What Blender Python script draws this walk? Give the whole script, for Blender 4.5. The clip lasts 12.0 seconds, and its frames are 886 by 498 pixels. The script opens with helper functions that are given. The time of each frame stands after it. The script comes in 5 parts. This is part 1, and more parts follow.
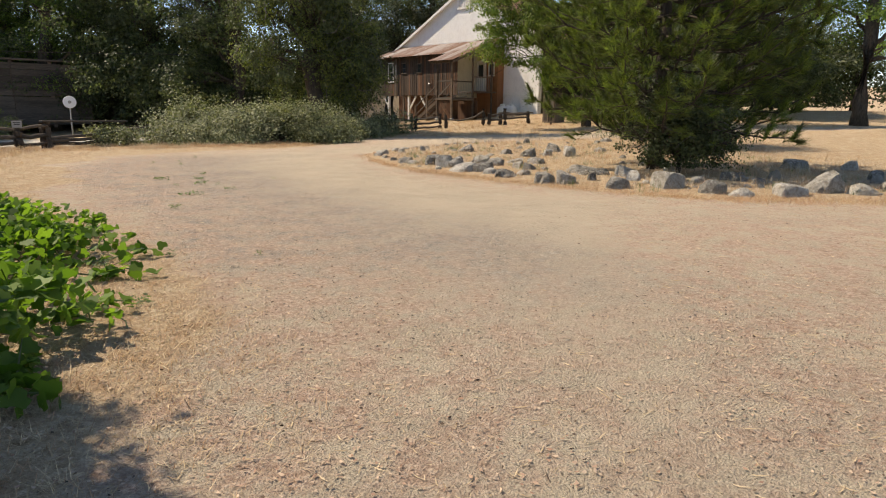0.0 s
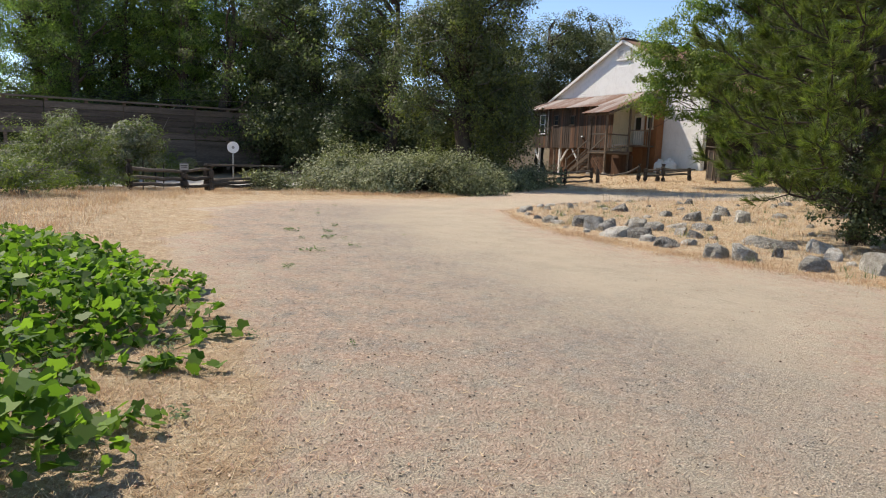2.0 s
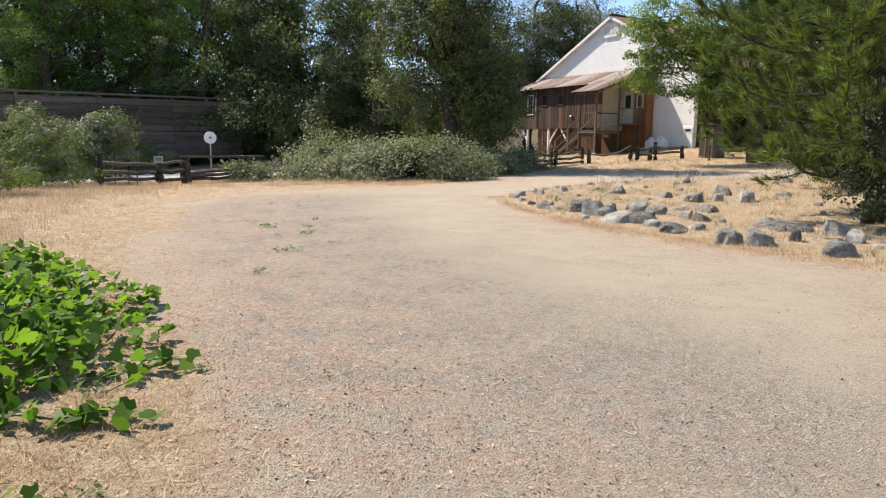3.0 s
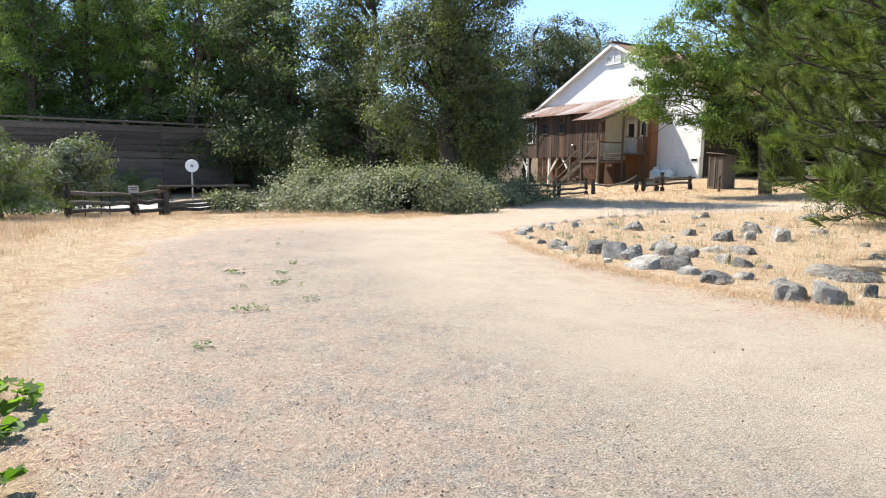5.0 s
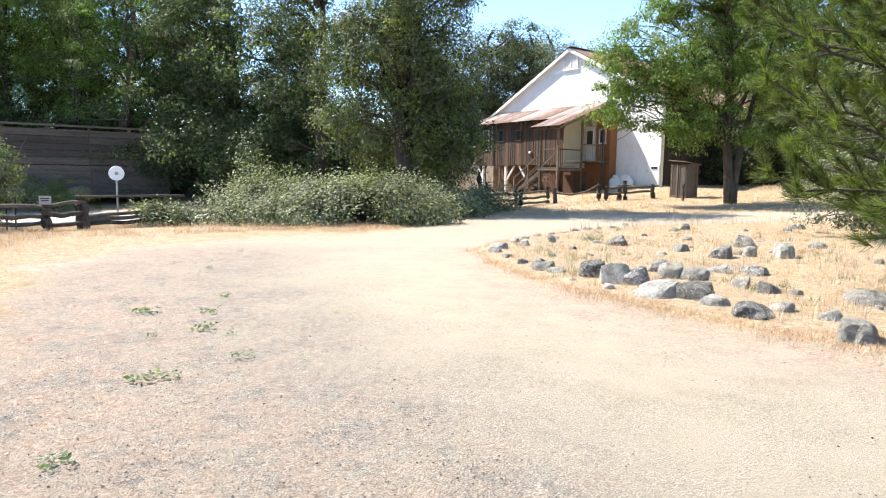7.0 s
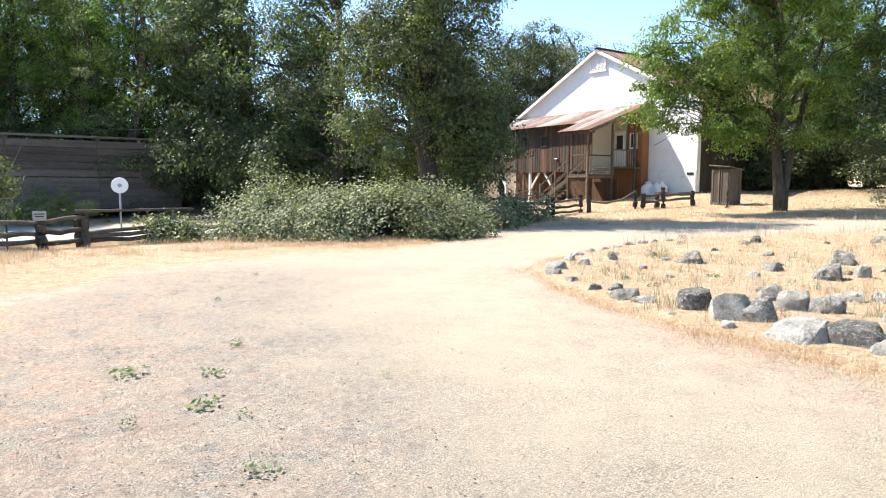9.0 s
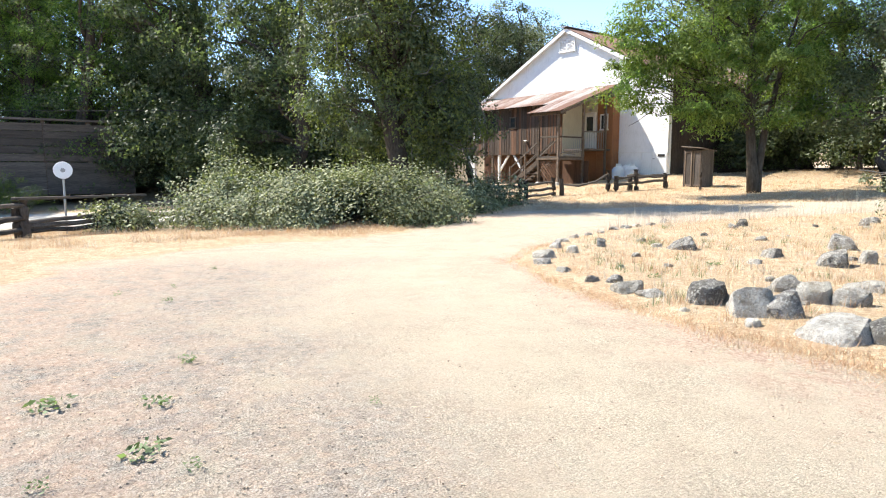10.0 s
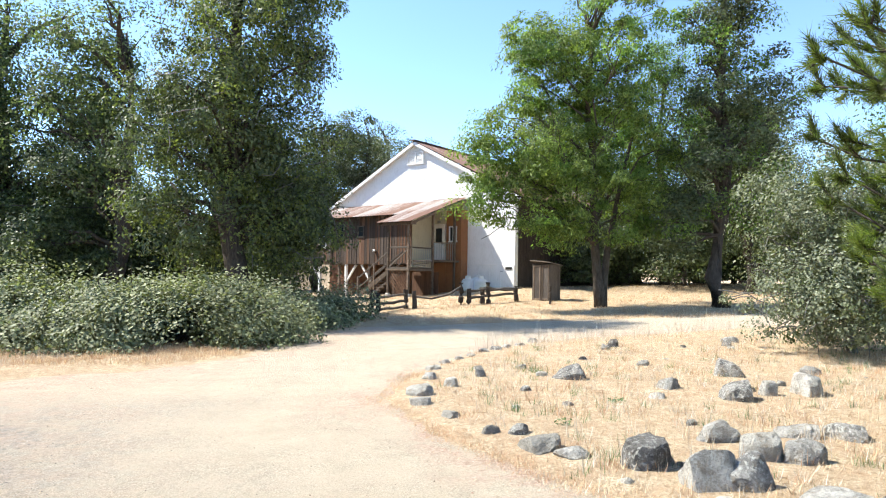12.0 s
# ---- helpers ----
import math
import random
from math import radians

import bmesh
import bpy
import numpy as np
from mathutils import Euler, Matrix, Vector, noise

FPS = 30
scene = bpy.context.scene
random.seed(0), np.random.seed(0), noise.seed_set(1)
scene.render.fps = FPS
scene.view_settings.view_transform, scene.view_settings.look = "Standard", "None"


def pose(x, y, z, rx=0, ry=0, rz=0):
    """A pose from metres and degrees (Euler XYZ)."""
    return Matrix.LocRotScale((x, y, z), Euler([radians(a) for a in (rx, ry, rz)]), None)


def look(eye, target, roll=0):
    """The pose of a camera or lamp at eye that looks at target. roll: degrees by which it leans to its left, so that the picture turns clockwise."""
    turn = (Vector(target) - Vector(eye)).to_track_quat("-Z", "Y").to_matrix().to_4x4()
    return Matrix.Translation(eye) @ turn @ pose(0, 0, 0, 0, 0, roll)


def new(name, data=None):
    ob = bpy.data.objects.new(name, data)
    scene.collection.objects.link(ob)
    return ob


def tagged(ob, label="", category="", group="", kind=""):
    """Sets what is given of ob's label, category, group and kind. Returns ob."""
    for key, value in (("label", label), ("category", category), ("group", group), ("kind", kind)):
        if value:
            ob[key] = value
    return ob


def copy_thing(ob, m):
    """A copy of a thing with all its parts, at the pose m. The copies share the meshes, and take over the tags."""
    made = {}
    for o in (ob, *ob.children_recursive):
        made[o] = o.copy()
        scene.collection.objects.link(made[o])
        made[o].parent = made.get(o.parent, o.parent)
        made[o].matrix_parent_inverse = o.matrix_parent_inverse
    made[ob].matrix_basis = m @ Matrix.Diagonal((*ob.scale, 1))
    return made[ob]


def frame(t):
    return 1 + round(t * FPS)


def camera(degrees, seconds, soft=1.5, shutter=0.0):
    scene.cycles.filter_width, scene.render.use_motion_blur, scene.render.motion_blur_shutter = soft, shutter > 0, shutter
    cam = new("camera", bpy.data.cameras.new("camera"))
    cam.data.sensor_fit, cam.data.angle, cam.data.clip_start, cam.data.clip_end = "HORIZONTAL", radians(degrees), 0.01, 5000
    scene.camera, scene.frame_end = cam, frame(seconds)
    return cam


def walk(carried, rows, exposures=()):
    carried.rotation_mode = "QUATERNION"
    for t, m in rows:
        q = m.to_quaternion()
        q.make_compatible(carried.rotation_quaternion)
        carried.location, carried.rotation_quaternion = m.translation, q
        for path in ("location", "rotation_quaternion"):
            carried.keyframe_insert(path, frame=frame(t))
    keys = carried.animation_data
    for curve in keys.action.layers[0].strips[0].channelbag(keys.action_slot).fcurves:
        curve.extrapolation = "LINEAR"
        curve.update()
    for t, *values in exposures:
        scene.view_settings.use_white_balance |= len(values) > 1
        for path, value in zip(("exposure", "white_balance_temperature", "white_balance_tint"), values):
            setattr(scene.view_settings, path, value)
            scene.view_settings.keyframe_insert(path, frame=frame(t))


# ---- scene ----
cam = camera(68.3, 12.0, 1.1)
PATH = [
    (0, (-0.057, -0.082, 1.335), (-0.069, 1.875, 0.918), 0.6),
    (0.5, (-0.025, 0.282, 1.345), (-0.092, 2.231, 0.903), 0.8),
    (1, (-0.085, 0.684, 1.395), (-0.209, 2.634, 0.964), 1.3),
    (1.5, (-0.031, 1.008, 1.402), (-0.314, 2.965, 1.101), 1.3),
    (2, (-0.095, 1.419, 1.419), (-0.546, 3.347, 1.139), 2.1),
    (2.5, (-0.2, 1.814, 1.446), (-0.575, 3.742, 1.068), 2.1),
    (3, (-0.306, 2.301, 1.438), (-0.724, 4.23, 1.111), 0.5),
    (3.5, (-0.446, 2.726, 1.431), (-0.922, 4.641, 1.105), 0.1),
    (3.7, (-0.512, 2.9, 1.45), (-0.921, 4.828, 1.114), 0.2),
    (5.3, (-0.804, 4.294, 1.498), (-1.212, 6.238, 1.263), 0.9),
    (5.5, (-0.871, 4.48, 1.477), (-1.251, 6.428, 1.227), 1.1),
    (6, (-1.064, 4.947, 1.509), (-1.46, 6.895, 1.289), 1.7),
    (6.5, (-1.288, 5.406, 1.494), (-1.626, 7.36, 1.234), 2.1),
    (7, (-1.405, 5.9, 1.497), (-1.665, 7.871, 1.279), 0.8),
    (7.2, (-1.455, 6.1, 1.537), (-1.716, 8.073, 1.339), 0.5),
    (8.8, (-2.195, 7.615, 1.507), (-2.497, 9.58, 1.295), -0.0),
    (9, (-2.289, 7.788, 1.503), (-2.588, 9.757, 1.31), 0.2),
    (9.5, (-2.494, 8.225, 1.453), (-2.669, 10.194, 1.148), 0.3),
    (10, (-2.66, 8.723, 1.493), (-2.851, 10.699, 1.25), -0.1),
    (10.5, (-2.816, 9.232, 1.495), (-2.771, 11.219, 1.264), 0.7),
    (11, (-2.929, 9.814, 1.567), (-2.787, 11.808, 1.521), 1.7),
    (11.5, (-2.969, 10.275, 1.623), (-2.744, 12.26, 1.726), 1.7),
    (12, (-3.045, 10.663, 1.622), (-2.757, 12.64, 1.711), 0.9),
]
# stops of exposure along the walk: the camera opens up as it turns to the shade
EXPOSURES = [(0.0, 0.75, 7700, 13), (1.0, 0.81, 7500, 13), (1.5, 0.79, 6900, 11), (2.5, 1.0, 6750, 11), (3.7, 1.23, 6600, 11), (5.3, 1.59, 6350, 9), (7.0, 1.80, 6300, 9), (9.0, 1.83, 6350, 9), (10.5, 1.81, 6350, 9), (11.0, 1.64, 6400, 10), (12.0, 1.78, 6200, 7)]
walk(cam, [(t, look(eye, target, roll)) for t, eye, target, roll in PATH], EXPOSURES)

# ---- sky and sun ----
SUN_TO = Vector((-0.92, 0.36, 1.25)).normalized()
world = bpy.data.worlds.new("world")
scene.world = world
world.use_nodes = True
wn = world.node_tree.nodes
sky = wn.new("ShaderNodeTexSky")
sky.sky_type = "NISHITA"
sky.sun_disc = False
sky.sun_elevation = math.asin(SUN_TO.z)
sky.sun_rotation = math.atan2(SUN_TO.x, SUN_TO.y)
sky.air_density, sky.dust_density, sky.ozone_density = 0.8, 0.0, 2.5
wn["Background"].inputs["Strength"].default_value = 0.115
world.node_tree.links.new(sky.outputs["Color"], wn["Background"].inputs["Color"])
sun = new("sun", bpy.data.lights.new("sun", "SUN"))
sun.data.energy, sun.data.angle, sun.data.color = 3.9, radians(0.53), (1.0, 0.93, 0.82)
sun.matrix_world = look((-60, 10, 60), Vector((-60, 10, 60)) - SUN_TO)


# ---- materials ----
class Mat:
    """A small wrapper to wire node materials."""

    def __init__(self, name, rough=0.8, metal=0.0, spec=0.3):
        self.m = bpy.data.materials.new(name)
        self.m.use_nodes = True
        self.t = self.m.node_tree
        self.b = self.t.nodes["Principled BSDF"]
        self.b.inputs["Roughness"].default_value = rough
        self.b.inputs["Metallic"].default_value = metal
        self.b.inputs["Specular IOR Level"].default_value = spec

    def node(self, kind, **values):
        n = self.t.nodes.new("ShaderNode" + kind)
        for k, v in values.items():
            if k in n.inputs:
                n.inputs[k].default_value = v
        return n

    def link(self, a, b):
        self.t.links.new(a, b)

    def coords(self, scale=(1, 1, 1), kind="Object"):
        tc, mp = self.node("TexCoord"), self.node("Mapping")
        mp.inputs["Scale"].default_value = scale
        self.link(tc.outputs[kind], mp.inputs["Vector"])
        return mp.outputs["Vector"]

    def noise(self, vec, scale, detail=4.0, rough=0.6):
        n = self.node("TexNoise", Scale=scale, Detail=detail, Roughness=rough)
        self.link(vec, n.inputs["Vector"])
        return n.outputs["Fac"]

    def noise_color(self, vec, scale):
        n = self.node("TexNoise", Scale=scale, Detail=2.0)
        self.link(vec, n.inputs["Vector"])
        return n.outputs["Color"]

    def ramp(self, fac, stops):
        r = self.node("ValToRGB")
        e = r.color_ramp.elements
        e[0].position, e[0].color = stops[0][0], (*stops[0][1], 1)
        e[1].position, e[1].color = stops[-1][0], (*stops[-1][1], 1)
        for p, c in stops[1:-1]:
            e.new(p).color = (*c, 1)
        self.link(fac, r.inputs["Fac"])
        return r.outputs["Color"]

    def mix(self, fac, a, b, mode="MIX"):
        n = self.t.nodes.new("ShaderNodeMix")
        n.data_type, n.blend_type = "RGBA", mode
        for sock, v in ((n.inputs[0], fac), (n.inputs[6], a), (n.inputs[7], b)):
            if isinstance(v, (float, int)):
                sock.default_value = v
            elif isinstance(v, tuple):
                sock.default_value = (*v, 1)
            else:
                self.link(v, sock)
        return n.outputs[2]

    def math(self, op, a, b=0.0):
        n = self.t.nodes.new("ShaderNodeMath")
        n.operation = op
        for sock, v in ((n.inputs[0], a), (n.inputs[1], b)):
            if isinstance(v, (float, int)):
                sock.default_value = v
            else:
                self.link(v, sock)
        return n.outputs[0]

    def bump(self, height, strength=0.5, distance=0.02):
        n = self.node("Bump", Strength=strength, Distance=distance)
        self.link(height, n.inputs["Height"])
        self.link(n.outputs["Normal"], self.b.inputs["Normal"])

    def color(self, sock):
        self.link(sock, self.b.inputs["Base Color"])
        return self


def attribute(mt, name):
    n = mt.node("Attribute")
    n.attribute_name = name
    return n.outputs["Fac"]


def make_ground():
    m = Mat("dry_ground", 0.95, spec=0.1)
    v = m.coords()
    big, mid = m.noise(v, 0.35, 5), m.noise(v, 2.2, 6, 0.7)
    fine, grit = m.noise(v, 26, 8, 0.8), m.noise(v, 75, 5, 0.8)

    def cells(scale, spread):
        n = m.node("TexVoronoi", Scale=scale, Randomness=1.0)
        m.link(m.mix(spread, v, m.noise_color(v, scale * 0.5), "ADD"), n.inputs["Vector"])
        return n.outputs["Distance"], n.outputs["Color"]

    g_d, g_c = cells(85, 0.004)
    s_d, s_c = cells(17, 0.02)
    dirt = m.ramp(mid, [(0.25, (0.46, 0.385, 0.275)), (0.5, (0.59, 0.505, 0.37)), (0.75, (0.66, 0.58, 0.435))])
    dirt = m.mix(m.math("MULTIPLY", big, 0.5), dirt, (0.41, 0.365, 0.31))
    dirt = m.mix(m.ramp(m.noise(v, 9, 6, 0.75), [(0.5, (0, 0, 0)), (0.68, (0.6, 0.6, 0.6))]), dirt, (0.56, 0.45, 0.34))
    litter = m.ramp(fine, [(0.3, (0.24, 0.155, 0.11)), (0.48, (0.46, 0.33, 0.245)), (0.66, (0.72, 0.58, 0.45))])
    straw = m.ramp(fine, [(0.32, (0.20, 0.13, 0.07)), (0.46, (0.51, 0.40, 0.26)), (0.64, (0.76, 0.63, 0.45))])
    straw = m.mix(m.ramp(m.noise(v, 3.2, 6, 0.75), [(0.40, (0, 0, 0)), (0.60, (0.85, 0.85, 0.85))]), straw, (0.46, 0.32, 0.20))
    straw = m.mix(m.ramp(m.noise(v, 11, 7, 0.8), [(0.36, (0.75, 0.75, 0.75)), (0.50, (0, 0, 0))]), straw, (0.25, 0.165, 0.09))
    # dark woods floor: duff brown with the trees' shade painted in
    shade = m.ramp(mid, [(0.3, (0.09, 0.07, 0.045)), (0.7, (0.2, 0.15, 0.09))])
    patch = m.math("MULTIPLY", attribute(m, "litter"), m.ramp(m.noise(v, 3.0, 6, 0.75), [(0.40, (0, 0, 0)), (0.58, (1, 1, 1))]))
    edge = m.math("ADD", attribute(m, "straw"), m.math("MULTIPLY", m.math("SUBTRACT", fine, 0.5), 0.9))
    edge = m.ramp(edge, [(0.40, (0, 0, 0)), (0.62, (1, 1, 1))])
    grain = m.ramp(g_c, [(0.0, (0.62, 0.61, 0.6)), (0.5, (1.0, 1.0, 1.0)), (1.0, (1.35, 1.33, 1.3))])
    loose = m.ramp(m.noise(v, 0.9, 6, 0.7), [(0.40, (0.22, 0.22, 0.22)), (0.60, (0.95, 0.95, 0.95))])
    dirt = m.mix(loose, dirt, grain, "MULTIPLY")
    dirt = m.mix(m.math("MULTIPLY", m.math("SUBTRACT", 1.0, loose), 0.5), dirt, (0.54, 0.45, 0.33))
    dirt = m.mix(m.math("MULTIPLY", loose, m.ramp(g_d, [(0.42, (0, 0, 0)), (0.75, (0.5, 0.5, 0.5))])), dirt, (0.19, 0.155, 0.12))
    chips = m.ramp(s_c, [(0.0, (0.26, 0.235, 0.21)), (0.5, (0.46, 0.42, 0.36)), (0.8, (0.5, 0.395, 0.31)), (1.0, (0.66, 0.6, 0.52))])
    chips = m.mix(m.math("MULTIPLY", m.ramp(g_d, [(0.4, (0, 0, 0)), (0.75, (1, 1, 1))]), 0.75), m.mix(0.6, chips, grain, "MULTIPLY"), (0.13, 0.11, 0.09))
    stony = m.math("MULTIPLY", attribute(m, "stone"), m.ramp(m.noise(v, 1.1, 7, 0.75), [(0.34, (0.25, 0.25, 0.25)), (0.56, (0.95, 0.95, 0.95))]))
    dirt = m.mix(stony, dirt, chips)
    c = m.mix(patch, dirt, litter)
    c = m.mix(edge, c, straw)
    size = m.math("MULTIPLY", m.ramp(s_c, [(0.62, (0, 0, 0)), (1.0, (1, 1, 1))]), 0.2)
    fleck = m.math("LESS_THAN", s_d, size)
    c = m.mix(m.math("MULTIPLY", fleck, 0.5), c, m.ramp(m.noise(v, 6.0, 2), [(0.42, (0.07, 0.055, 0.04)), (0.55, (0.16, 0.11, 0.075)), (0.62, (0.68, 0.6, 0.48))]))
    c = m.mix(attribute(m, "duff_shade"), c, shade)
    road = m.ramp(mid, [(0.3, (0.46, 0.43, 0.38)), (0.7, (0.6, 0.57, 0.51))])
    c = m.mix(attribute(m, "road"), c, road)
    speck = m.ramp(grit, [(0.30, (0.34, 0.32, 0.31)), (0.44, (0.95, 0.95, 0.95)), (0.58, (1, 1, 1)), (0.70, (1.4, 1.38, 1.36))])
    c = m.mix(0.85, c, speck, "MULTIPLY")
    m.color(c)
    h = m.math("ADD", m.math("MULTIPLY", fine, 1.0), m.math("MULTIPLY", grit, 0.6))
    m.bump(m.math("SUBTRACT", h, m.math("MULTIPLY", g_d, 0.5)), 1.0, 0.03)
    return m.m


def make_rock(name, dark, light, lichen):
    m = Mat(name, 0.9, spec=0.2)
    v = m.coords()
    info = m.node("ObjectInfo")
    off = m.node("VectorMath")
    off.operation = "ADD"
    m.link(v, off.inputs[0])
    m.link(info.outputs["Random"], off.inputs[1])
    v = off.outputs[0]
    n1, n2 = m.noise(v, 5.0, 8, 0.7), m.noise(v, 24, 8, 0.75)
    n3 = m.noise(v, 70, 5, 0.8)
    c = m.ramp(n1, [(0.36, dark), (0.5, tuple((a + b) * 0.5 for a, b in zip(dark, light))), (0.62, light)])
    c = m.mix(m.ramp(n3, [(0.36, (0.7, 0.7, 0.7)), (0.5, (0, 0, 0))]), c, tuple(a * 0.5 for a in dark))
    c = m.mix(m.ramp(n2, [(0.52, (0, 0, 0)), (0.58, (lichen,) * 3)]), c, (0.56, 0.55, 0.49))
    c = m.mix(m.ramp(m.noise(v, 9, 6, 0.7), [(0.54, (0, 0, 0)), (0.66, (0.6, 0.6, 0.6))]), c, (0.22, 0.165, 0.105))
    hsv = m.node("HueSaturation")
    m.link(m.math("ADD", m.math("MULTIPLY", info.outputs["Random"], 0.6), 0.7), hsv.inputs["Value"])
    m.link(c, hsv.inputs["Color"])
    m.color(hsv.outputs["Color"])
    m.bump(m.math("ADD", m.math("ADD", n2, m.math("MULTIPLY", n3, 0.4)), m.math("MULTIPLY", n1, 2.0)), 1.0, 0.06)
    return m.m


def make_leaf(name, dark, light, trans=0.35, rough=0.55, vary=0.5, glow=(1.5, 1.7, 0.7)):
    m = Mat(name, rough, spec=0.22)
    geo = m.node("NewGeometry")
    v = m.coords((1, 1, 1))
    c = m.ramp(geo.outputs["Random Per Island"], [(0.0, dark), (0.6, tuple((a + b) / 2 for a, b in zip(dark, light))), (1.0, light)])
    hsv = m.node("HueSaturation")
    m.link(m.math("ADD", m.math("MULTIPLY", m.noise(v, 0.6, 3), vary * 2), 1 - vary), hsv.inputs["Value"])
    m.link(c, hsv.inputs["Color"])
    m.color(hsv.outputs["Color"])
    tr, mx = m.node("BsdfTranslucent"), m.node("MixShader", Fac=trans)
    m.link(m.mix(1.0, hsv.outputs["Color"], glow, "MULTIPLY"), tr.inputs["Color"])
    m.link(m.b.outputs[0], mx.inputs[1])
    m.link(tr.outputs[0], mx.inputs[2])
    m.link(mx.outputs[0], m.t.nodes["Material Output"].inputs["Surface"])
    return m.m


def make_bark(name, dark, light):
    m = Mat(name, 0.95, spec=0.1)
    v = m.coords((1, 1, 0.22))
    n = m.noise(v, 14, 6, 0.7)
    m.color(m.mix(m.noise(m.coords(), 1.5, 3), m.ramp(n, [(0.35, dark), (0.65, light)]), dark))
    m.bump(n, 1.0, 0.04)
    return m.m


def make_wood(name, dark, light, along=2, rough=0.85, streak=0.5):
    """Weathered timber; the grain runs along the axis given."""
    m = Mat(name, rough, spec=0.15)
    sc = [1.0, 1.0, 1.0]
    sc[along] = 0.06
    v = m.coords(tuple(sc))
    info = m.node("ObjectInfo")
    off = m.node("VectorMath")
    off.operation = "ADD"
    m.link(v, off.inputs[0])
    m.link(info.outputs["Random"], off.inputs[1])
    grain, stain = m.noise(off.outputs[0], 45, 6, 0.7), m.noise(off.outputs[0], 5, 4, 0.6)
    c = m.ramp(grain, [(0.3, dark), (0.7, light)])
    c = m.mix(m.ramp(stain, [(0.45, (0, 0, 0)), (0.7, (streak,) * 3)]), c, tuple(x * 0.35 for x in dark))
    hsv = m.node("HueSaturation")
    m.link(m.math("ADD", m.math("MULTIPLY", info.outputs["Random"], 0.7), 0.65), hsv.inputs["Value"])
    m.link(c, hsv.inputs["Color"])
    m.color(hsv.outputs["Color"])
    m.bump(grain, 0.6, 0.01)
    return m.m


def make_paint(name, col, dirt, rough=0.6, amount=0.4):
    m = Mat(name, rough)
    v = m.coords()
    n = m.math("MULTIPLY", m.noise(v, 1.6, 5, 0.7), m.noise(m.coords((3, 3, 0.4)), 9, 4))
    m.color(m.mix(m.ramp(n, [(0.22, (0, 0, 0)), (0.45, (amount,) * 3)]), col, dirt))
    m.bump(m.noise(v, 60, 3), 0.15, 0.005)
    return m.m


def make_rust():
    m = Mat("rusted_roof_metal", 0.7, 0.15, 0.3)
    v = m.coords((1, 0.25, 1))
    info = m.node("ObjectInfo")
    n, f = m.noise(v, 1.1, 6, 0.7), m.noise(m.coords(), 18, 5, 0.7)
    n = m.math("ADD", n, m.math("MULTIPLY", m.math("SUBTRACT", info.outputs["Random"], 0.5), 0.3))
    rust = m.ramp(f, [(0.3, (0.12, 0.066, 0.046)), (0.7, (0.29, 0.165, 0.115))])
    zinc = m.ramp(f, [(0.3, (0.32, 0.27, 0.24)), (0.7, (0.5, 0.46, 0.43))])
    m.color(m.mix(m.ramp(n, [(0.47, (0, 0, 0)), (0.64, (0.9, 0.9, 0.9))]), rust, zinc))
    m.bump(f, 0.2, 0.005)
    return m.m


def plain(name, col, rough=0.6, metal=0.0, var=0.25):
    m = Mat(name, rough, metal)
    n = m.noise(m.coords(), 8, 5, 0.7)
    m.color(m.mix(m.math("MULTIPLY", n, var), col, tuple(c * 0.35 for c in col)))
    return m.m


M_GROUND = make_ground()
M_ROCK = make_rock("grey_fieldstone", (0.25, 0.23, 0.20), (0.58, 0.545, 0.48), 0.6)
M_ROCK_DARK = make_rock("dark_fieldstone", (0.13, 0.12, 0.108), (0.40, 0.375, 0.335), 0.8)
M_ROCK_PALE = make_rock("pale_fieldstone", (0.33, 0.30, 0.25), (0.58, 0.545, 0.47), 0.25)
M_LEAF_OAK = make_leaf("oak_leaf", (0.04, 0.052, 0.026), (0.115, 0.135, 0.062), 0.25)
M_LEAF_OAK_SUN = make_leaf("oak_leaf_pale", (0.08, 0.1, 0.03), (0.2, 0.225, 0.075), 0.35)
M_LEAF_LOCUST = make_leaf("locust_leaf", (0.06, 0.088, 0.02), (0.22, 0.275, 0.07), 0.4)
M_LEAF_FOREST = make_leaf("forest_leaf", (0.045, 0.06, 0.034), (0.145, 0.17, 0.095), 0.5)
M_LEAF_ASH = make_leaf("ash_leaf", (0.075, 0.12, 0.038), (0.21, 0.29, 0.09), 0.6)
M_LEAF_GREY = make_leaf("grey_oak_leaf", (0.09, 0.105, 0.065), (0.25, 0.265, 0.18), 0.2)
M_LEAF_BRAMBLE = make_leaf("bramble_leaf", (0.08, 0.09, 0.042), (0.31, 0.32, 0.18), 0.18, 0.6)
M_LEAF_VINE = make_leaf("vine_leaf", (0.04, 0.088, 0.012), (0.17, 0.265, 0.045), 0.45, 0.55, 0.3)
M_LEAF_BROOM = make_leaf("broom_leaf", (0.07, 0.10, 0.025), (0.17, 0.20, 0.06), 0.35)
M_NEEDLE = make_leaf("pine_needle", (0.055, 0.078, 0.02), (0.15, 0.18, 0.045), 0.25)
M_NEEDLE_DARK = make_leaf("pine_needle_old", (0.038, 0.05, 0.016), (0.1, 0.12, 0.036), 0.2)
M_NEEDLE_TIP = make_leaf("pine_needle_young", (0.085, 0.125, 0.024), (0.21, 0.255, 0.06), 0.3)
M_DRY = make_leaf("dry_grass", (0.45, 0.335, 0.2), (0.74, 0.6, 0.4), 0.25, 0.75, 0.25, (1.1, 1.0, 0.85))
M_DRY_RED = make_leaf("dry_grass_red", (0.37, 0.22, 0.125), (0.59, 0.4, 0.245), 0.25, 0.75, 0.25, (1.1, 1.0, 0.85))
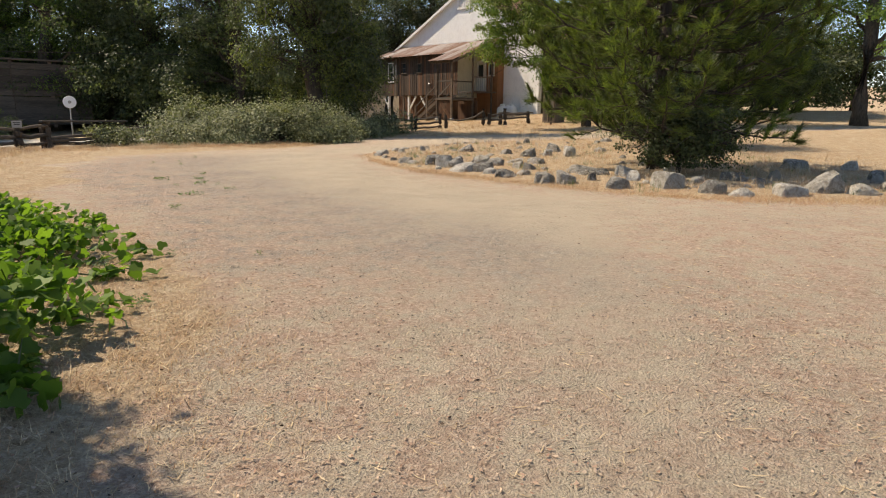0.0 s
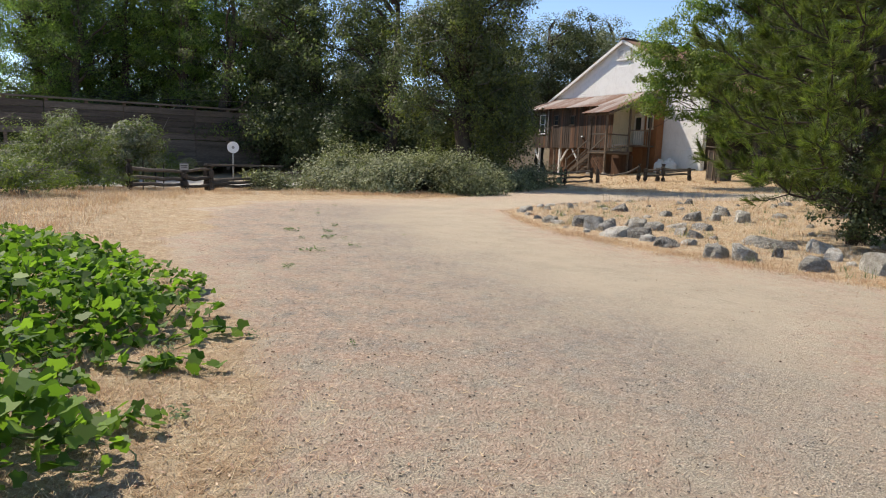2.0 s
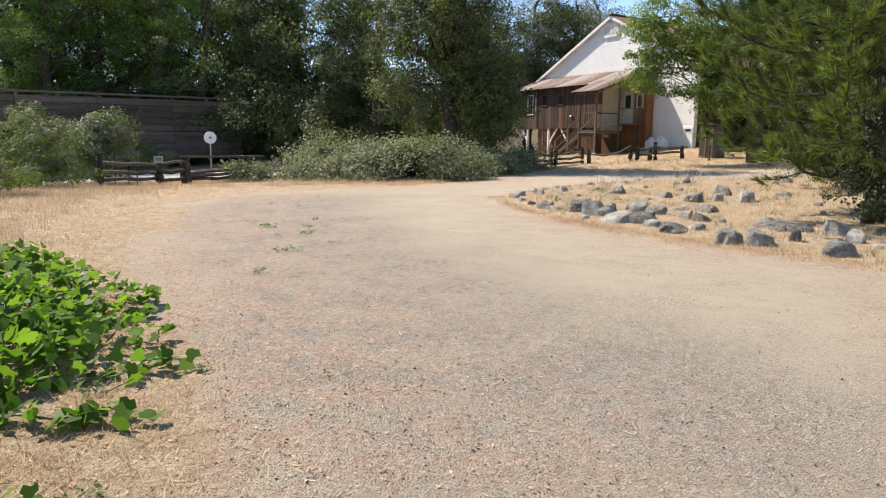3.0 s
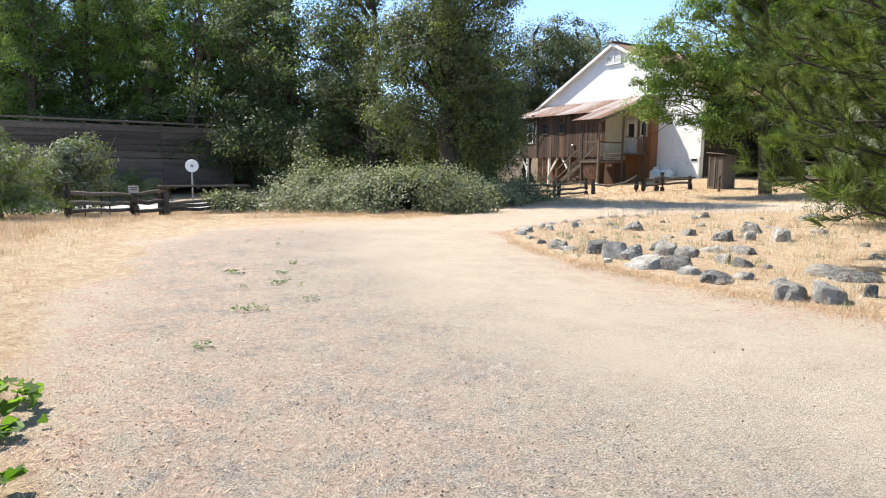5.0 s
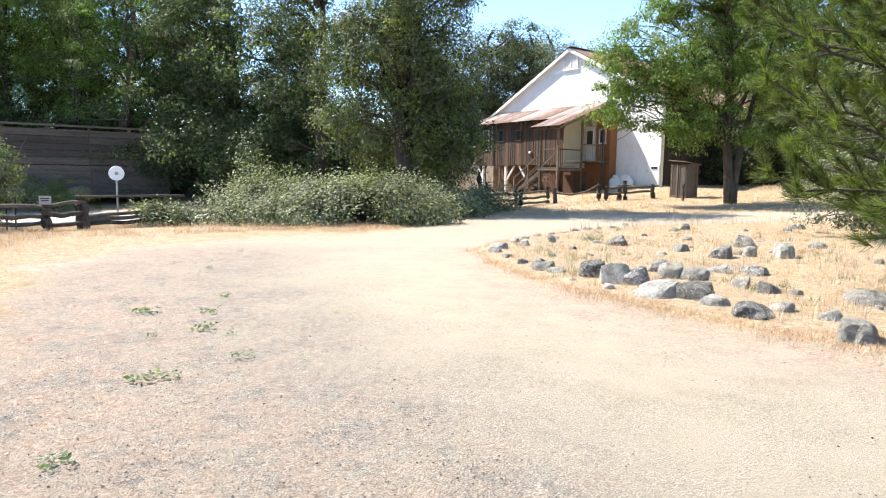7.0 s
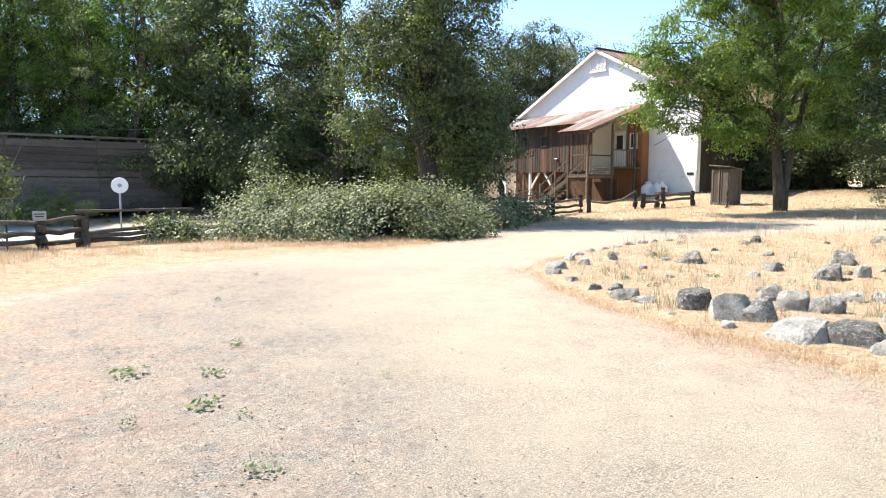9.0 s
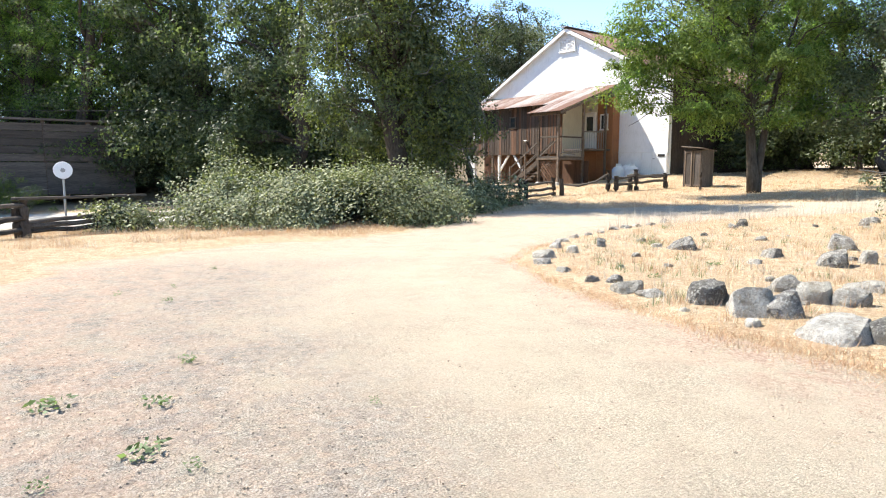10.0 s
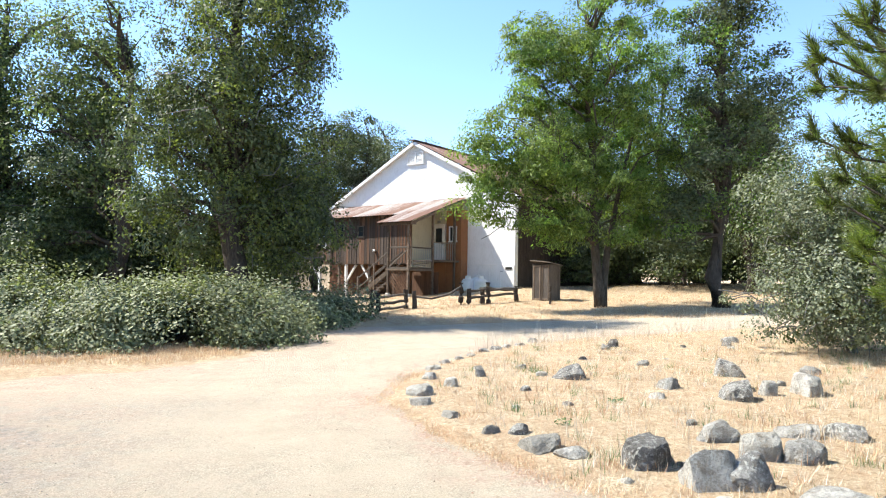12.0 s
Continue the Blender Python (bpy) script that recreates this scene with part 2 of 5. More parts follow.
M_SEED = make_leaf("dry_seed_stalk", (0.46, 0.39, 0.29), (0.7, 0.63, 0.52), 0.25, 0.75, 0.25, (1.1, 1.0, 0.85))
M_WEED = make_leaf("weed_leaf", (0.09, 0.12, 0.06), (0.22, 0.27, 0.15), 0.3, 0.6, 0.3)
M_BARK = make_bark("grey_brown_bark", (0.05, 0.04, 0.03), (0.17, 0.14, 0.11))
M_BARK_DARK = make_bark("dark_bark", (0.045, 0.037, 0.03), (0.15, 0.125, 0.10))
M_TWIG = make_bark("dead_twig", (0.12, 0.11, 0.10), (0.30, 0.28, 0.25))
M_BOARD = make_wood("weathered_brown_board", (0.042, 0.032, 0.026), (0.15, 0.112, 0.088))
M_BOARD_RED = make_wood("red_brown_board", (0.085, 0.048, 0.032), (0.22, 0.125, 0.08))
M_BEAM = make_wood("weathered_beam", (0.06, 0.045, 0.035), (0.22, 0.17, 0.13))
M_RAIL = make_wood("grey_split_rail", (0.051, 0.041, 0.033), (0.163, 0.136, 0.112), 0)
M_POST = make_wood("dark_split_post", (0.034, 0.027, 0.022), (0.109, 0.088, 0.071))
M_FLUME = make_wood("dark_flume_plank", (0.05, 0.042, 0.037), (0.15, 0.125, 0.105), 0)
M_GREY_BOARD = make_wood("grey_shed_board", (0.055, 0.046, 0.04), (0.145, 0.122, 0.106))
M_WHITE = make_paint("white_siding_paint", (0.80, 0.79, 0.77), (0.42, 0.40, 0.36), amount=0.35)
M_TRIM = make_paint("white_trim_paint", (0.78, 0.76, 0.73), (0.4, 0.38, 0.34))
M_CREAM = make_paint("cream_wall_paint", (0.60, 0.56, 0.44), (0.3, 0.26, 0.18))
M_SHEET = make_paint("orange_brown_sheet", (0.30, 0.135, 0.06), (0.14, 0.07, 0.04), amount=0.7)
M_RUST = make_rust()
M_TANK = make_paint("white_tank_enamel", (0.75, 0.75, 0.74), (0.4, 0.37, 0.32), 0.35, 0.3)
M_SIGN = make_paint("white_sign_enamel", (0.78, 0.78, 0.78), (0.5, 0.48, 0.45), 0.45, 0.3)
M_STEEL = plain("galvanised_steel", (0.42, 0.42, 0.42), 0.45, 0.8)
M_DARK = plain("dark_opening", (0.03, 0.027, 0.024), 0.9)
M_STONE = plain("pier_stone", (0.40, 0.38, 0.34), 0.9)
M_GREY_PAINT = plain("grey_paint", (0.36, 0.35, 0.33), 0.7)
M_PEBBLE = make_rock("pebble", (0.30, 0.25, 0.19), (0.58, 0.5, 0.4), 0.1)
M_PEBBLE_GREY = make_rock("grey_pebble", (0.14, 0.12, 0.1), (0.48, 0.42, 0.36), 0.1)
M_CHIP = make_leaf("fallen_leaf_chip", (0.28, 0.17, 0.115), (0.58, 0.44, 0.32), 0.1, 0.8, 0.3, (1.1, 1.0, 0.85))
M_BARK_BIT = make_leaf("dark_bark_bit", (0.05, 0.035, 0.025), (0.16, 0.11, 0.075), 0.05, 0.85, 0.3, (1.1, 1.0, 0.85))


def make_glass():
    m = Mat("window_glass", 0.06, 0.0, 0.5)
    m.b.inputs["Base Color"].default_value = (0.03, 0.035, 0.04, 1)
    m.bump(m.noise(m.coords(), 2.0, 2), 0.1, 0.02)
    return m.m


M_GLASS = make_glass()


# ---- mesh helpers ----
def mesh_from(name, verts, faces, materials, face_mats=None, smooth=False):
    me = bpy.data.meshes.new(name)
    me.from_pydata([tuple(v) for v in verts], [], faces)
    for mt in materials:
        me.materials.append(mt)
    if face_mats is not None:
        me.polygons.foreach_set("material_index", face_mats)
    if smooth:
        me.polygons.foreach_set("use_smooth", [True] * len(me.polygons))
    me.update()
    return me


def quads_mesh(name, verts, per, materials, face_mats=None):
    """A mesh of many loose polygons of per corners each, out of an array of corners."""
    me = bpy.data.meshes.new(name)
    n = len(verts) // per
    me.vertices.add(n * per)
    me.vertices.foreach_set("co", np.asarray(verts, dtype=np.float32).ravel())
    me.loops.add(n * per)
    me.loops.foreach_set("vertex_index", np.arange(n * per, dtype=np.int32))
    me.polygons.add(n)
    me.polygons.foreach_set("loop_start", np.arange(0, n * per, per, dtype=np.int32))
    for mt in materials:
        me.materials.append(mt)
    if face_mats is not None:
        me.polygons.foreach_set("material_index", np.asarray(face_mats, dtype=np.int32))
    me.update(calc_edges=True)
    return me


def thing(name, label, category, m=None, group="", kind=""):
    ob = new(name)
    ob.empty_display_size = 0.2
    if m is not None:
        ob.matrix_world = m
    return tagged(ob, label, category, group, kind)


def part(name, data, parent, label="", m=None, material=None):
    """Links a mesh, or a bmesh, as one object under a thing or under a part."""
    if isinstance(data, bmesh.types.BMesh):
        me = bpy.data.meshes.new(name)
        data.to_mesh(me)
        data.free()
        data = me
    if material is not None:
        data.materials.append(material)
    ob = new(name, data)
    ob.parent = parent
    if m is not None:
        ob.matrix_local = m
    return tagged(ob, label)


def box_bm(sx, sy, sz, bevel=0.01, centre=(0, 0, 0)):
    bm = bmesh.new()
    bmesh.ops.create_cube(bm, size=1.0, matrix=Matrix.Translation(centre) @ Matrix.Diagonal((sx, sy, sz, 1)))
    if bevel:
        bmesh.ops.bevel(bm, geom=bm.edges[:], offset=min(bevel, 0.3 * min(sx, sy, sz)), segments=1, affect="EDGES")
    return bm


def beam_matrix(a, b):
    """The pose of a stick along its x axis between two points."""
    a, b = Vector(a), Vector(b)
    return Matrix.Translation((a + b) / 2) @ (b - a).to_track_quat("X", "Z").to_matrix().to_4x4()


def stick(name, a, b, w, h, material, parent, label="", bevel=0.01):
    """A squared timber from a to b under its parent."""
    length = (Vector(b) - Vector(a)).length
    return part(name, box_bm(length, w, h, bevel), parent, label, beam_matrix(a, b), material)


def tube(points, radii, sides=8, cap=True, rough=0.0, rng=None):
    """Verts and faces of a tapered tube through the points."""
    verts, faces = [], []
    pts = [Vector(p) for p in points]
    for i, p in enumerate(pts):
        d = (pts[min(i + 1, len(pts) - 1)] - pts[max(i - 1, 0)]).normalized()
        q = d.to_track_quat("Z", "X")
        for k in range(sides):
            a = 2 * math.pi * k / sides
            r = radii[i] * (1 + (rng.uniform(-rough, rough) if rng else 0))
            verts.append(p + q @ Vector((math.cos(a) * r, math.sin(a) * r, 0)))
    for i in range(len(pts) - 1):
        for k in range(sides):
            a, b = i * sides + k, i * sides + (k + 1) % sides
            faces.append((a, b, b + sides, a + sides))
    if cap:
        faces.append(tuple(range(sides - 1, -1, -1)))
        faces.append(tuple(range((len(pts) - 1) * sides, len(pts) * sides)))
    return verts, faces


def join_tubes(name, tubes, material):
    verts, faces = [], []
    for v, f in tubes:
        o = len(verts)
        verts += v
        faces += [tuple(i + o for i in q) for q in f]
    return mesh_from(name, verts, faces, [material], smooth=True)


def leaf_corners(centres, rng, size, aspect=0.55, droop=0.0, spread=0.35, flat=0.0, facing=None):
    """Four corners of a diamond leaf round every centre, turned at random or facing out of its clump."""
    n = len(centres)
    d = rng.normal(size=(n, 3))
    d[:, 2] = d[:, 2] * (1 - flat) - droop
    up = rng.normal(size=(n, 3))
    up[:, 2] += flat * 2.5
    if facing is not None:
        up = up * 0.5 + facing
        up /= np.linalg.norm(up, axis=1)[:, None] + 1e-9
        d -= up * (d * up).sum(1)[:, None]
    d /= np.linalg.norm(d, axis=1)[:, None] + 1e-9
    side = np.cross(d, up)
    side /= np.linalg.norm(side, axis=1)[:, None] + 1e-9
    nrm = np.cross(side, d)
    s = size * (1 + rng.uniform(-spread, spread, n))[:, None]
    w = s * aspect * 0.5
    out = np.empty((n, 4, 3))
    out[:, 0] = centres - d * s * 0.5
    out[:, 1] = centres + side * w - nrm * s * 0.08 - d * s * 0.05
    out[:, 2] = centres + d * s * 0.5
    out[:, 3] = centres - side * w - nrm * s * 0.08 - d * s * 0.05
    return out.reshape(-1, 3)


def smooth01(t):
    t = min(max(t, 0.0), 1.0)
    return t * t * (3 - 2 * t)


# ---- the ground: one sheet to the horizon ----
BED_EDGE = [(-2.5, 19.5), (-2.0, 17.55), (-1.4, 16.2), (-0.76, 15.0), (0.14, 13.95), (1.05, 12.9), (2.27, 11.85), (3.5, 11.0), (4.57, 10.5), (6.28, 10.4), (9.0, 10.2), (30.0, 8.6)]
BED_BACK = [(-2.5, 19.5), (-2.15, 21.2), (-1.35, 22.9), (-0.03, 24.8), (1.6, 26.2), (4.1, 26.9), (9.1, 28.6), (30.0, 33.0)]
FIELD_EDGE = [(0.0, -1.05), (2.8, -1.05), (4.8, -1.95), (7.7, -4.4), (11.4, -7.0), (15.5, -9.4), (18.3, -9.8), (20.9, -9.0), (22.8, -6.9), (24.7, -4.9), (27.4, -4.1), (30.0, -3.9), (32.0, -3.0)]


def along(table, u):
    """Piecewise straight interpolation in a table of pairs."""
    if u <= table[0][0]:
        return table[0][1]
    for (a, p), (b, q) in zip(table, table[1:]):
        if u <= b:
            return p + (q - p) * (u - a) / (b - a)
    return table[-1][1]


def bed_depth(x, y):
    """How far inside the stone-edged bed a place lies, in metres (negative: outside)."""
    if x < -2.5:
        return -math.hypot(x + 2.5, y - 19.5)
    return min((y - along(BED_EDGE, x)) * 0.72, (along(BED_BACK, x) - y) * 0.8)


def field_depth(x, y):
    """How far into the dry grass on the left and by the hedge."""
    return (along(FIELD_EDGE, y) - x) * 0.8


def wobble(x, y, s):
    return noise.noise(Vector((x * s, y * s, 3.3)))


def ground_z(x, y):
    z = -0.05 + 0.5 * smooth01((y - 32) / 14) + 0.35 * smooth01((y - 42) / 4) * smooth01((x - 1) / 4)
    z += (0.03 if x > -5 else 0.04) * (min(max(x, -30), 20) + 5) * smooth01((y - 14) / 18)
    z += 2.6 * smooth01((y - 44) / 12) * smooth01((-8 - x) / 6) * smooth01((x + 34) / 8)
    z += 5.0 * smooth01((y - 75) / 60)
    z += 0.05 * smooth01(bed_depth(x, y) / 0.8)
    z += 0.07 * smooth01(field_depth(x, y) / 2.0) * (1 if y < 32 else 0)
    z += 0.012 * wobble(x, y, 0.35) + 0.004 * wobble(x, y, 2.6)
    return z


def build_ground():
    xs = np.concatenate([np.array([-2500, -1200, -600, -300, -160, -100, -75]), np.arange(-60, -20, 2.0), np.arange(-20, 14, 0.16), np.arange(14, 40, 1.5), np.array([42, 50, 60, 80, 120, 200, 400, 900, 2500])])
    ys = np.concatenate([np.array([-2500, -900, -300, -100, -40, -20, -12]), np.arange(-8, 0, 0.8), np.arange(0, 34, 0.16), np.arange(34, 64, 0.8), np.array([66, 70, 76, 84, 95, 110, 130, 160, 220, 400, 900, 2500])])
    nx, ny = len(xs), len(ys)
    verts, straw, litter, duff_shade, road, stone = [], [], [], [], [], []
    for y in ys:
        for x in xs:
            x, y = float(x), float(y)
            near = -25 < x < 45 and -8 < y < 70
            verts.append((x, y, ground_z(x, y) if abs(x) < 200 and -60 < y < 400 else (5.0 if y > 200 else -0.05)))
            w = wobble(x, y, 0.5) * 0.6 + wobble(x, y, 1.7) * 0.35
            b, f = bed_depth(x, y) + w * 0.5, field_depth(x, y) + w
            s = max(smooth01(0.5 + b / 0.6), smooth01(0.5 + f / 1.6))
            back = smooth01((y - 31.2 - 0.1 * x) / 1.2)
            s = max(s, back)
            if not near:
                s = 1.0
            straw.append(s)
            edge = max(math.exp(-(b / 1.3) ** 2), math.exp(-(f / 2.4) ** 2) * 0.9, smooth01((x - 0.2 - 0.14 * y) / 1.2) * smooth01((11 - y) / 4))
            litter.append(min(1.0, 0.12 + edge))
            # where the ground colour is darkened as shade under the trees
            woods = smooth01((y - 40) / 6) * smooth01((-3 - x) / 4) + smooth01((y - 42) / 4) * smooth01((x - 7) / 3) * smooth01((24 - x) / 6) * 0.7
            duff_shade.append(min(1.0, woods))
            u = w * 0.8 - field_depth(x, y)
            stone.append(smooth01((u - 0.1) / 0.7) * smooth01((4.8 - u) / 2.2) * smooth01((y - 3.5) / 3) * smooth01((21 - y) / 3))
            line = 33.0 + (x + 22) * -0.15
            road.append(smooth01((5.4 - abs(y - line)) / 0.8) * smooth01((-11.8 - x) / 1.5))
    faces = [(j * nx + i, j * nx + i + 1, (j + 1) * nx + i + 1, (j + 1) * nx + i) for j in range(ny - 1) for i in range(nx - 1)]
    me = mesh_from("ground", verts, faces, [M_GROUND], smooth=True)
    for key, values in (("straw", straw), ("litter", litter), ("duff_shade", duff_shade), ("road", road), ("stone", stone)):
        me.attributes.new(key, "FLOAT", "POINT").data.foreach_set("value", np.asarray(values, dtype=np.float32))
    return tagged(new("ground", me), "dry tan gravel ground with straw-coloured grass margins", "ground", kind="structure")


build_ground()

# ---- the barn-like hall ----
BARN = pose(1.05, 51.0, 0.14, 0, 0, -46.3)
barn = thing("white_hall", "large white lap-sided hall with rusted metal roof and brown lean-to", "building", BARN)
EAVE, APEX, WEST, EAST, DEEP = 6.12, 9.86, -7.5, 7.35, 17.0


def rake_z(s):
    return APEX - (APEX - EAVE) * (abs(s) / (-WEST if s < 0 else EAST))


def gable_mesh(y0, facing):
    """A gable of lapped boards over a flat backing, facing -y or +y."""
    verts, faces = [], []
    low, step = 2.28, 0.165
    z = low
    while z < APEX - 0.05:
        z1 = min(z + step, APEX - 0.02)
        a0 = -7.5 if z < EAVE else WEST * (APEX - z) / (APEX - EAVE)
        b0 = 7.35 if z < EAVE else EAST * (APEX - z) / (APEX - EAVE)
        a1 = -7.5 if z1 < EAVE else WEST * (APEX - z1) / (APEX - EAVE)
        b1 = 7.35 if z1 < EAVE else EAST * (APEX - z1) / (APEX - EAVE)
        o = len(verts)
        out = y0 + facing * 0.02
        verts += [(a0, out, z), (b0, out, z), (b1, y0 + facing * 0.006, z1), (a1, y0 + facing * 0.006, z1), (a0, y0, z), (b0, y0, z)]
        faces += [(o, o + 1, o + 2, o + 3), (o + 4, o + 5, o + 1, o)]
        z += step
    return mesh_from("gable_siding", verts, faces, [M_WHITE])


def gable_core(y0, y1):
    ring = [(WEST, 0.2), (EAST, 0.2), (EAST, EAVE), (0, APEX), (WEST, EAVE)]
    verts = [(s, y0, z) for s, z in ring] + [(s, y1, z) for s, z in ring]
    faces = [(0, 1, 2, 3, 4), (9, 8, 7, 6, 5)] + [(i, i + 5, (i + 1) % 5 + 5, (i + 1) % 5) for i in range(5)]
    return mesh_from("gable_wall", verts, faces, [M_WHITE])


part("gable_wall", gable_core(0.0, 0.2), barn)
part("siding", gable_mesh(0.0, -1), barn, "white painted lap siding")
part("gable_wall", gable_core(DEEP - 0.2, DEEP), barn)
# side walls in dark board: their deep shade is put into the colour
for s, nm in ((WEST + 0.1, "side_wall"), (EAST - 0.1, "side_wall")):
    part(nm, box_bm(0.2, DEEP - 0.44, EAVE - 0.2, 0, (s, DEEP / 2, (EAVE + 0.2) / 2)), barn, "weathered side wall with deep shade in its dark colour", None, M_BOARD)
part("corner_board", box_bm(0.12, 0.05, 5.75, 0.01, (EAST - 0.06, -0.058, 3.2)), barn, material=M_TRIM)
part("skirt_board", box_bm(EAST - 4.0, 0.05, 0.06, 0.01, ((EAST + 4.0) / 2, -0.055, 2.27)), barn, material=M_TRIM)
for i in range(3):
    part("skirt_panel", box_bm(0.74, 0.03, 2.0, 0.006, (4.5 + i * 0.76, -0.018, 1.24)), barn, material=M_WHITE)


def corrugated(width, length, name, pitch=0.15, amp=0.016):
    """A corrugated sheet lying along y, its ribs running down the slope."""
    n = max(6, int(width / pitch * 4))
    verts, faces = [], []
    for i in range(n + 1):
        u = i / n * width
        h = amp * math.sin(u / pitch * 2 * math.pi)
        verts += [(u, 0, h), (u, -length, h), (u, 0, h - 0.006), (u, -length, h - 0.006)]
    for i in range(n):
        a = i * 4
        faces += [(a, a + 1, a + 5, a + 4), (a + 2, a + 6, a + 7, a + 3), (a + 1, a + 3, a + 7, a + 5)]
    return mesh_from(name, verts, faces, [M_RUST], smooth=False)


# main roof: two slopes of rusted sheets, with white rake boards
RUN = math.hypot(-WEST + 0.5, (APEX - EAVE) * (-WEST + 0.5) / -WEST)
slope = math.degrees(math.atan2(APEX - EAVE, -WEST))
sheet = corrugated(2.96, RUN, "roof_sheet")
for i in range(6):
    for side, turn in ((-1, -90), (1, 90)):
        y = -0.3 + i * 3.0 + (2.96 if side > 0 else 0)
        m = Matrix.Translation((0, y if side < 0 else y - 2.96, APEX + 0.14)) @ Matrix.Rotation(radians(side * slope), 4, "Y")
        m = m @ Matrix.Rotation(radians(turn), 4, "Z") @ Matrix.Translation((-2.96 if side < 0 else 0, 0, 0))
        part("roof_sheet", sheet, barn, "rusted corrugated sheet", m)
for s0 in (WEST - 0.45, EAST + 0.45):
    stick("rake_board", (0, -0.27, APEX - 0.02), (s0, -0.27, rake_z(s0) - 0.02), 0.05, 0.2, M_TRIM, barn, "white rake board")
    stick("soffit", (0, -0.14, APEX - 0.06), (s0, -0.14, rake_z(s0) - 0.06), 0.20, 0.03, M_TRIM, barn)
part("ridge_cap", box_bm(0.4, DEEP + 0.8, 0.04, 0.01, (0, DEEP / 2, APEX + 0.16)), barn, material=M_RUST)

# attic vent under the ridge
vent = part("attic_vent", box_bm(1.16, 0.05, 0.66, 0.01, (0.03, -0.045, 8.93)), barn, "white louvred attic vent", None, M_TRIM)
for dx, dz, sx, sz in ((0.03, 9.29, 1.3, 0.08), (0.03, 8.57, 1.36, 0.1), (-0.58, 8.93, 0.09, 0.66), (0.64, 8.93, 0.09, 0.66), (0.03, 8.93, 0.12, 0.66)):
    part("vent_frame", box_bm(sx, 0.09, sz, 0.008, (dx, -0.075, dz)), vent, material=M_TRIM)
for i in range(7):
    for dx in (-0.28, 0.34):
        part("louvre", box_bm(0.5, 0.06, 0.03, 0.004, (dx, -0.075, 8.66 + i * 0.09)), vent, material=M_TRIM)

# low service door at the corner
low_door = part("service_door", box_bm(0.86, 0.05, 1.75, 0.01, (6.82, -0.06, 1.36)), barn, "small white painted plank door", None, M_WHITE)
part("door_vent", box_bm(0.42, 0.03, 0.14, 0.005, (6.95, -0.1, 2.08)), low_door, "dark vent slot", None, M_DARK)
for dx in (6.37, 7.27):
    part("door_trim", box_bm(0.05, 0.06, 1.8, 0.006, (dx, -0.075, 1.36)), low_door, material=M_TRIM)
part("hinge", box_bm(0.16, 0.02, 0.04, 0.004, (6.48, -0.095, 1.9)), low_door, material=M_STEEL)

# ---- the lean-to on posts ----
WALL_D = 2.6


def roof_z(d):
    return 6.14 - 0.35 * d


tilt = Matrix.Rotation(math.atan(0.35), 4, "X")
lean_sheet = corrugated(0.84, 3.2, "lean_to_sheet", 0.12, 0.012)
rs = random.Random(4)
for i in range(11):
    m = Matrix.Translation((-7.35 + i * 0.82, -0.04, 6.16 + rs.uniform(0, 0.012))) @ tilt
    part("lean_to_sheet", lean_sheet, barn, "rusted corrugated sheet", m)
porch_sheet = corrugated(0.84, 5.32, "porch_sheet", 0.12, 0.012)
for i in range(3):
    m = Matrix.Translation((1.52 + i * 0.82, -0.04, 6.21 + rs.uniform(0, 0.012))) @ tilt
    part("porch_sheet", porch_sheet, barn, "rusted corrugated sheet", m)
for i in range(9):
    s = -7.1 + i * 1.0
    stick("rafter", (s, -0.1, roof_z(0.1) - 0.1), (s, -2.95, roof_z(2.95) - 0.09), 0.05, 0.12, M_BEAM, barn)
for s in (1.62, 2.8, 3.98):
    stick("rafter", (s, -0.1, roof_z(0.1) - 0.06), (s, -4.98, roof_z(4.98) - 0.06), 0.05, 0.13, M_BEAM, barn)
stick("porch_beam", (1.55, -4.62, 4.38), (4.0, -4.62, 4.38), 0.12, 0.16, M_BEAM, barn)
part("lean_to_floor", box_bm(8.6, 2.56, 0.16, 0.01, (-2.3, -1.32, 2.34)), barn, material=M_BEAM)
part("lean_to_lining", box_bm(8.5, 0.03, 2.75, 0, (-2.3, -2.53, 3.75)), barn, "dark boards behind the cladding", None, M_DARK)
WINDOWS = ((-5.48, 0.66, 3.27, 4.75), (-3.84, 0.56, 3.87, 4.68), (-2.08, 0.54, 3.87, 4.58))
boards = [box_bm(0.215, 0.028, 1.0, 0.004) for _ in range(3)]
shared = []
for bm in boards:
    me = bpy.data.meshes.new("board")
    bm.to_mesh(me)
    bm.free()
    shared.append(me)
for k, me in enumerate(shared):
    me.materials.append(M_BOARD_RED if k == 2 else M_BOARD)
rs = random.Random(11)
s = -6.55
while s < 2.0:
    red = s > 0.9 or rs.random() < 0.14
    spans = [(2.26 + rs.uniform(-0.05, 0.03), 5.15)]
    for c, w, z0, z1 in WINDOWS:
        if abs(s - c) < w / 2 + 0.07:
            spans = [(spans[0][0], z0), (z1, 5.15)]
    for z0, z1 in spans:
        m = Matrix.Translation((s, -WALL_D - 0.004 - rs.uniform(0, 0.012), (z0 + z1) / 2)) @ Matrix.Rotation(rs.uniform(-0.006, 0.006), 4, "Y") @ Matrix.Diagonal((1, 1, z1 - z0, 1))
        part("board", shared[2 if red else rs.randrange(2)], barn, "", m)
    if rs.random() < 0.75 and len(spans) == 1:
        m = Matrix.Translation((s + 0.11, -WALL_D - 0.028, 3.7)) @ Matrix.Diagonal((0.28, 0.8, 2.9, 1))
        part("batten", shared[0], barn, "", m)
    s += 0.222


